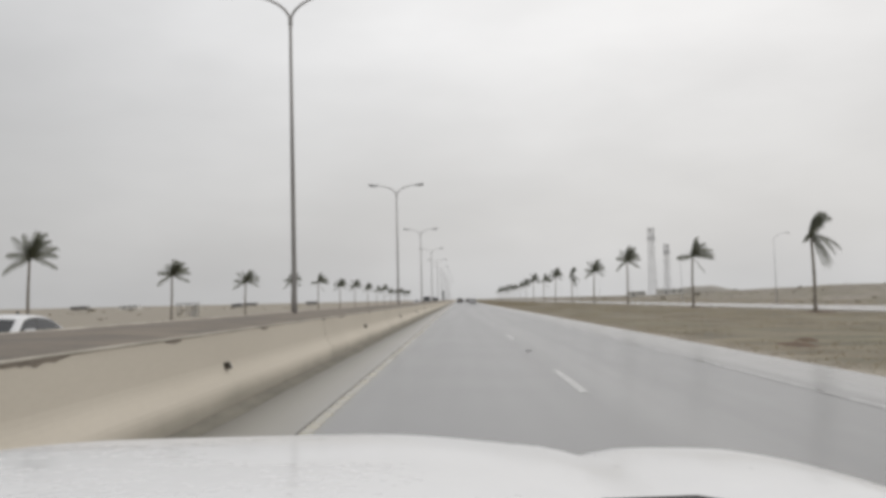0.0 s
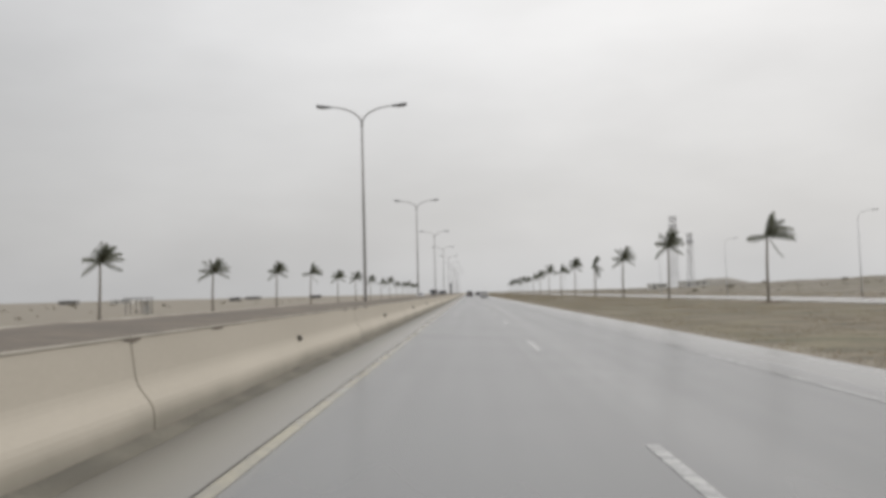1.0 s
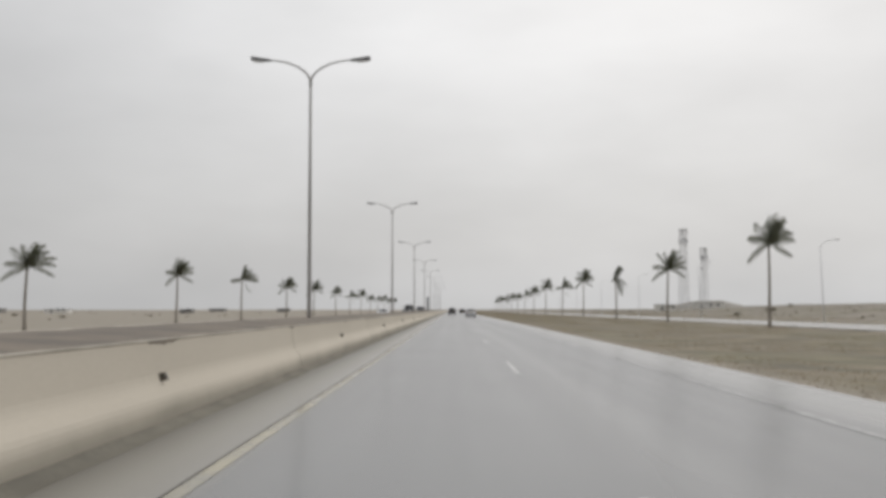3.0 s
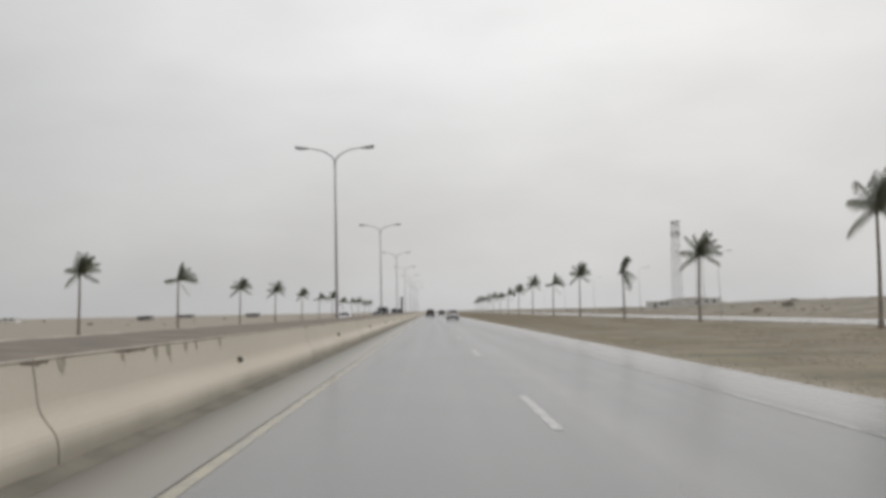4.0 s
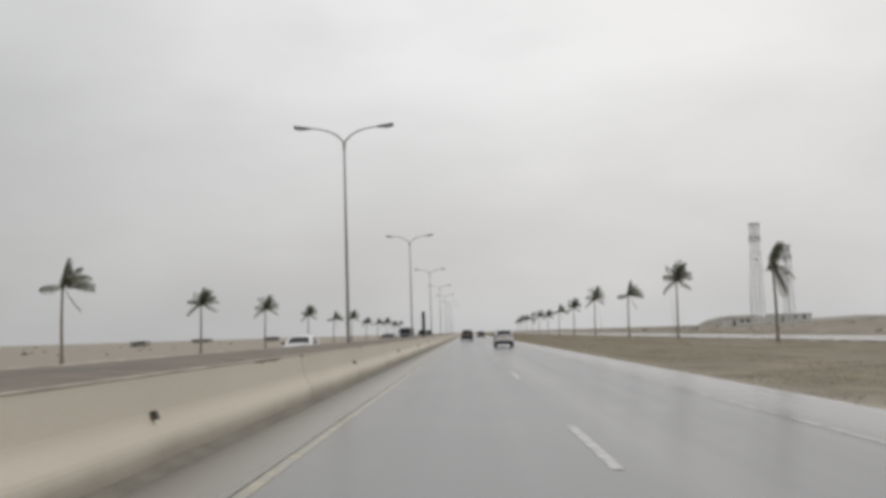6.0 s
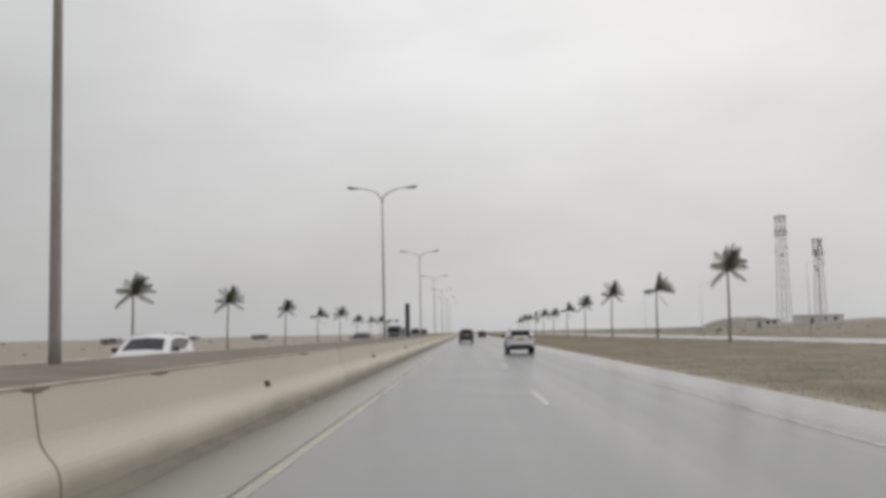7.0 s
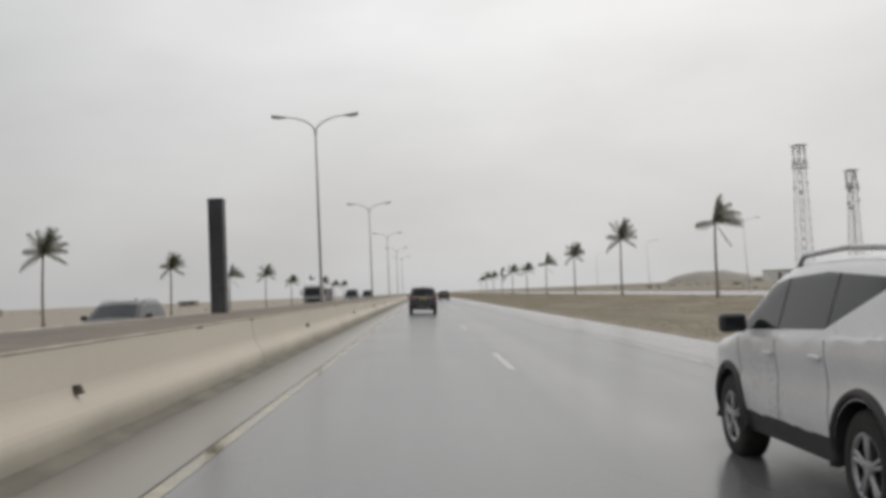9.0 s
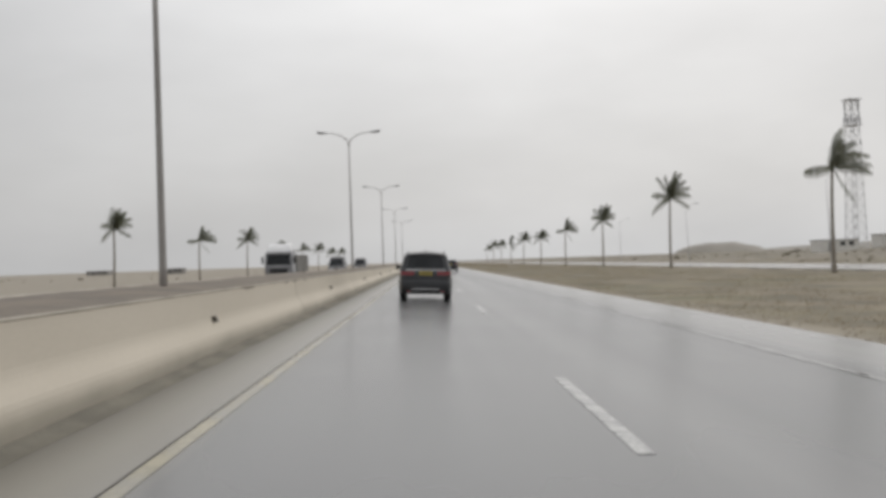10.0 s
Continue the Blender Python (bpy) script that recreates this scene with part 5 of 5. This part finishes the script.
# ---- radio masts and huts beyond the service road ----
def lattice_tower(at, height, bottom, top, bays, turn):
    ob = thing("radio_mast", at, "pale steel lattice radio mast with antennas at its top", "radio mast", "radio masts", "", turn)
    corners = ((-1, -1), (1, -1), (1, 1), (-1, 1))

    def wide(z):
        return (bottom + (top - bottom) * min(1, z / (height * 0.8))) / 2

    for cx, cy in corners:
        part("leg", tube([(cx * wide(z), cy * wide(z), z) for z in (0, height * 0.4, height * 0.8, height)], [0.11, 0.10, 0.09, 0.08], 6), M_TOWER, ob)
    for b in range(bays):
        z0, z1 = height * b / bays, height * (b + 1) / bays
        beams = []
        for k in range(4):
            (ax, ay), (bx, by) = corners[k], corners[(k + 1) % 4]
            p0, p1 = (ax * wide(z0), ay * wide(z0), z0), (bx * wide(z0), by * wide(z0), z0)
            q0, q1 = (ax * wide(z1), ay * wide(z1), z1), (bx * wide(z1), by * wide(z1), z1)
            beams += [tube([p0, q1], 0.045, 4), tube([p1, q0], 0.045, 4), tube([q0, q1], 0.045, 4)]
        part("bracing", merge(*beams), M_TOWER, ob)
    for k in range(6):
        a = 2 * math.pi * k / 6 + 0.5
        part("antenna", box((0.32, 0.32, 1.8), ((wide(height * 0.86) + 0.6) * math.cos(a), (wide(height * 0.86) + 0.6) * math.sin(a), height * 0.85), 0.05, 1), M_TOWER, ob)
    for k in range(3):
        a = 2 * math.pi * k / 3 + 1.0
        rr = wide(height * 0.66) + 0.45
        part("dish", tube([(rr * math.cos(a), rr * math.sin(a), height * (0.64 + 0.03 * k)), ((rr + 0.3) * math.cos(a), (rr + 0.3) * math.sin(a), height * (0.64 + 0.03 * k))], [0.35, 0.55], 12), M_TOWER, ob)
    for k in range(6):
        a = 2 * math.pi * k / 6
        rr = wide(height) + 0.55
        part("antenna", box((0.35, 0.35, 2.2), (rr * math.cos(a), rr * math.sin(a), height - 1.6 - (k % 2) * 3.0), 0.05, 1), M_TOWER, ob)
    for z in (height - 0.3, height * 0.82):
        part("platform", box((wide(z) * 2 + 1.2, wide(z) * 2 + 1.2, 0.15), (0, 0, z), 0.03, 1), M_TOWER, ob)
    part("footing", box((bottom + 0.8, bottom + 0.8, 0.8), (0, 0, -0.1), 0.03, 1), M_PALE_WALL, ob)
    return ob


lattice_tower((104.7, 556.6, ground_height(104.7, 556.6)), 37.8 - ground_height(104.7, 556.6), 3.6, 2.4, 14, 12)
lattice_tower((107.3, 529.5, ground_height(107.3, 529.5)), 27.6 - ground_height(107.3, 529.5), 2.6, 1.6, 11, 30)


def hut(at, size, wall, label, turn=0.0, roof=M_SHED):
    ob = thing("hut", at, label, "building", "", "", turn)
    sx, sy, sz = size
    part("wall", box((sx, sy, sz + 0.4), (0, 0, sz / 2 - 0.2), 0.02, 1), wall, ob)
    part("roof", box((sx + 0.4, sy + 0.4, 0.18), (0, 0, sz + 0.09), 0.03, 1), roof, ob)
    part("door", box((0.95, 0.06, 2.0), (-sx * 0.2, -sy / 2 - 0.02, 1.0), 0.01, 1), M_DARK_SHED, ob)
    for k in (0.1, 0.32):
        win = part("window", box((1.1, 0.06, 0.9), (sx * k, -sy / 2 - 0.015, 1.7), 0.01, 1), M_CARGLASS, ob)
        part("window_sill", box((1.25, 0.12, 0.06), (sx * k, -sy / 2 - 0.05, 1.2), 0.01, 1), wall, win)
    return ob


for x, y, size, mat, lab in ((93.0, 541.0, (9, 5, 2.5), M_PALE_WALL, "small pale plastered hut by the radio masts"), (112.0, 546.0, (14, 6, 2.7), M_PALE_WALL, "long pale plastered hut by the radio masts"),
                             (-203.0, 545.0, (9, 5, 1.9), M_SHED, "low grey shed on the desert plain"), (-186.0, 575.0, (11, 6, 1.7), M_PALE_WALL, "low pale shed on the desert plain"),
                             (-125.0, 575.0, (6, 5, 1.8), M_SHED, "low grey shed on the desert plain"), (-178.0, 870.0, (12, 8, 2.2), M_SHED, "long grey low building on the desert plain"),
                             (-110.0, 760.0, (8, 6, 2.2), M_SHED, "low grey shed on the desert plain")):
    hut((x, y, ground_height(x, y)), size, mat, lab)


def shelter(at):
    ob = thing("shelter", at, "open grey frame shelter with a pale back wall", "shelter")
    for x in (-1.5, 0.0, 1.5):
        for y in (-1.0, 1.0):
            part("post", box((0.12, 0.12, 2.3), (x, y, 1.05), 0.01, 1), M_SHED, ob)
    part("roof", box((3.5, 2.4, 0.12), (0, 0, 2.25), 0.02, 1), M_SHED, ob)
    part("back_wall", box((1.0, 0.1, 1.9), (0.75, 1.0, 0.9), 0.01, 1), M_PALE_WALL, ob)
    return ob


shelter((-46.0, 172.0, ground_height(-46, 172)))

# ---- shrubs, distant hills, dry grass ----
def shrub(seed):
    rng = random.Random(seed)
    ob = thing("shrub", (0, 0, 0), "low dusty green desert shrub on sand", "shrub", "desert shrubs")
    verts, faces = [], []
    for _ in range(420):
        a, e = rng.uniform(0, 2 * math.pi), rng.uniform(0.05, 1.4)
        rr = rng.uniform(0.5, 1.0) ** 0.6 * (1 + 0.35 * math.sin(3 * a + seed))
        p = Vector((math.cos(a) * math.cos(e) * 1.3 * rr, math.sin(a) * math.cos(e) * 1.3 * rr, math.sin(e) * 1.0 * rr))
        d = Vector((rng.uniform(-1, 1), rng.uniform(-1, 1), rng.uniform(-0.3, 1))).normalized() * 0.22
        s = d.cross(Vector((rng.uniform(-1, 1), rng.uniform(-1, 1), 0.3))).normalized() * 0.07
        b = len(verts)
        verts += [p - s, p + s, p + d + s * 0.4, p + d - s * 0.4]
        faces.append((b, b + 1, b + 2, b + 3))
    part_mesh("foliage", mesh_of("foliage", verts, faces, M_SHRUB), ob)
    for k in range(5):
        a = 2 * math.pi * k / 5 + seed
        part("stem", tube([(0, 0, -0.1), (0.3 * math.cos(a), 0.3 * math.sin(a), 0.35), (0.75 * math.cos(a), 0.75 * math.sin(a), 0.75)], [0.05, 0.035, 0.012], 5), M_TRUNK, ob)
    return ob


shrubs = [shrub(1), shrub(2), shrub(3)]
rng = random.Random(12)
spots = [(62 + rng.random() * 150, 90 + rng.random() * 620) for _ in range(14)] + [(-70 - rng.random() * 130, 160 + rng.random() * 520) for _ in range(9)]
for i, (x, y) in enumerate(spots):
    k = 0.5 + rng.random() * 0.8
    m = pose(x, y, ground_height(x, y) - 0.05, 0, 0, rng.uniform(0, 360))
    ob = shrubs[i] if i < 3 else copy_thing(shrubs[i % 3], m)
    ob.matrix_basis = m @ Matrix.Diagonal((k, k, k * 0.85, 1))


def hill(name, x, y, rx, ry, h, seed, label):
    verts, faces = [], []
    n, r = 40, 12
    for j in range(r + 1):
        f = j / r
        for i in range(n):
            a = 2 * math.pi * i / n
            wob = 1 + 0.18 * noise.noise(Vector((math.cos(a) * 1.5, math.sin(a) * 1.5, seed)))
            top = h * (1 - f ** 4) * (0.85 + 0.25 * noise.noise(Vector((math.cos(a) * f * 3, math.sin(a) * f * 3, seed + 4))))
            verts.append((x + rx * f * wob * math.cos(a), y + ry * f * wob * math.sin(a), ground_height(x, y) - 3.0 + 3.0 * (1 - f) + top))
    faces = [(j * n + i, (j + 1) * n + i, (j + 1) * n + (i + 1) % n, j * n + (i + 1) % n) for j in range(r) for i in range(n)]
    ob = new(name, mesh_of(name, verts, faces, M_FAR_HILL, smooth=True))
    return tagged(ob, label, "hill", "", "structure")


hill("hill_1", 400.0, 1700.0, 62, 110, 15.0, 1, "low flat-topped sandy hill on the horizon")
hill("hill_2", 330.0, 1050.0, 110, 120, 5.6, 2, "long low sandy hill on the horizon")
hill("hill_3", 520.0, 1000.0, 130, 120, 3.5, 5, "long low sandy hill on the horizon")


def grass(name, boxes, seed, label):
    """Dry grass tufts: three bent blades each, thickest away from the road's edge."""
    rng = random.Random(seed)
    verts, faces = [], []
    for x0, x1, y0, y1, count, size in boxes:
        for _ in range(count):
            x, y = rng.uniform(x0, x1), rng.uniform(y0, y1)
            if noise.noise(Vector((x * 0.18, y * 0.09, 7))) < -0.12:
                continue
            z = ground_height(x, y) - 0.02
            for _ in range(4):
                a = rng.uniform(0, 2 * math.pi)
                hgt, wid = size * rng.uniform(0.6, 1.5), size * 0.16
                dx, dy = math.cos(a), math.sin(a)
                px, py = x + rng.uniform(-0.12, 0.12), y + rng.uniform(-0.12, 0.12)
                b = len(verts)
                verts += [(px - dy * wid, py + dx * wid, z), (px + dy * wid, py - dx * wid, z), (px + dx * hgt * 0.35 + hgt * 0.25, py + dy * hgt * 0.35, z + hgt)]
                faces.append((b, b + 1, b + 2))
    return tagged(new(name, mesh_of(name, verts, faces, M_DRYGRASS)), label, "grass", "", "stuff")


grass("dry_grass", [(7.9, 33.0, 8, 470, 56000, 0.07), (9.0, 33.0, 470, 900, 9000, 0.13), (50.0, 62.0, 60, 500, 5000, 0.16)], 4, "short dry brown grass on the sandy verge")


def scrub(name, x0, x1, y0, y1, count, seed, label):
    """Knee-high clumps of dry scrub, a few leaf blades each."""
    rng = random.Random(seed)
    verts, faces = [], []
    for _ in range(count):
        x, y = rng.uniform(x0, x1), rng.uniform(y0, y1)
        if noise.noise(Vector((x * 0.03, y * 0.012, 2))) < -0.02:
            continue
        z, k = ground_height(x, y) - 0.03, rng.uniform(0.18, 0.5)
        for _ in range(9):
            a, e = rng.uniform(0, 2 * math.pi), rng.uniform(0.2, 1.3)
            px, py, pz = x + rng.uniform(-0.5, 0.5) * k, y + rng.uniform(-0.5, 0.5) * k, z
            tx, ty, tz = px + math.cos(a) * math.cos(e) * k, py + math.sin(a) * math.cos(e) * k, pz + math.sin(e) * k
            b = len(verts)
            verts += [(px - 0.12 * k, py, pz), (px + 0.12 * k, py, pz), (tx + 0.16 * k, ty, tz), (tx - 0.16 * k, ty, tz)]
            faces.append((b, b + 1, b + 2, b + 3))
    return tagged(new(name, mesh_of(name, verts, faces, M_SHRUB)), label, "scrub", "", "stuff")


scrub("dry_scrub", 54.0, 240.0, 60.0, 800.0, 1600, 8, "thin dry scrub scattered over the low dunes")
scrub("plain_scrub", -260.0, -44.0, 60.0, 800.0, 380, 9, "thin dry scrub scattered over the sandy plain")


def gravel(name, x0, x1, y0, y1, count, seed, label):
    """Loose stones and crumbs of asphalt along the edge of the shoulder."""
    rng = random.Random(seed)
    verts, faces = [], []
    for _ in range(count):
        x = x0 + (x1 - x0) * rng.random() ** 1.8
        y = rng.uniform(y0, y1)
        r = rng.uniform(0.015, 0.06) * (1.6 if rng.random() < 0.06 else 1)
        z = -0.115 + r * 0.3
        b, a = len(verts), rng.uniform(0, 2 * math.pi)
        for k in range(5):
            c = a + k * 1.2566
            verts.append((x + r * math.cos(c) * rng.uniform(0.8, 1.3), y + r * math.sin(c) * rng.uniform(0.8, 1.3), z - r * 0.4))
        verts.append((x + 0.2 * r, y, z + r * 0.55))
        faces += [(b + k, b + (k + 1) % 5, b + 5) for k in range(5)]
    return tagged(new(name, mesh_of(name, verts, faces, M_STONE)), label, "gravel", "", "stuff")


gravel("edge_gravel", 7.38, 8.7, 0.0, 420.0, 6000, 21, "pale loose gravel along the edge of the shoulder")


def soil_patch(at, rx, ry, seed, label):
    """A low, ragged heap of bare earth."""
    verts, n, rings = [], 28, 5
    for j in range(rings + 1):
        f = j / rings
        for i in range(n):
            a = 2 * math.pi * i / n
            k = f * (1 + 0.3 * noise.noise(Vector((math.cos(a) * 1.8, math.sin(a) * 1.8, seed))))
            verts.append((rx * k * math.cos(a), ry * k * math.sin(a), 0.10 * (1 - f ** 2) * (1 + 0.6 * noise.noise(Vector((k * math.cos(a) * 4, k * math.sin(a) * 4, seed + 3)))) - 0.02 * f))
    faces = [(j * n + i, (j + 1) * n + i, (j + 1) * n + (i + 1) % n, j * n + (i + 1) % n) for j in range(1, rings) for i in range(n)] + [tuple(range(n, 2 * n))]
    ob = tagged(new("soil_heap", mesh_of("soil_heap", verts, faces, M_RED_EARTH, smooth=True)), label, "soil heap")
    ob.matrix_basis = pose(*at)


for x, y, wide in ((31.9, 93.2, 1.5), (31.9, 141.6, 1.3), (31.9, 196.0, 1.2), (50.0, 95.0, 1.6), (50.0, 163.0, 1.5)):
    soil_patch((x + 0.3, y - 0.2, ground_height(x, y)), wide, wide * 1.4, y, "low ring of dark damp earth round a planted foot")
soil_patch((10.2, 32.2, ground_height(10.2, 32.2)), 0.55, 1.5, 1, "low heap of bare rusty brown earth on the verge")
soil_patch((11.6, 35.4, ground_height(11.6, 35.4)), 0.35, 0.9, 2, "small heap of bare rusty brown earth in dry grass")
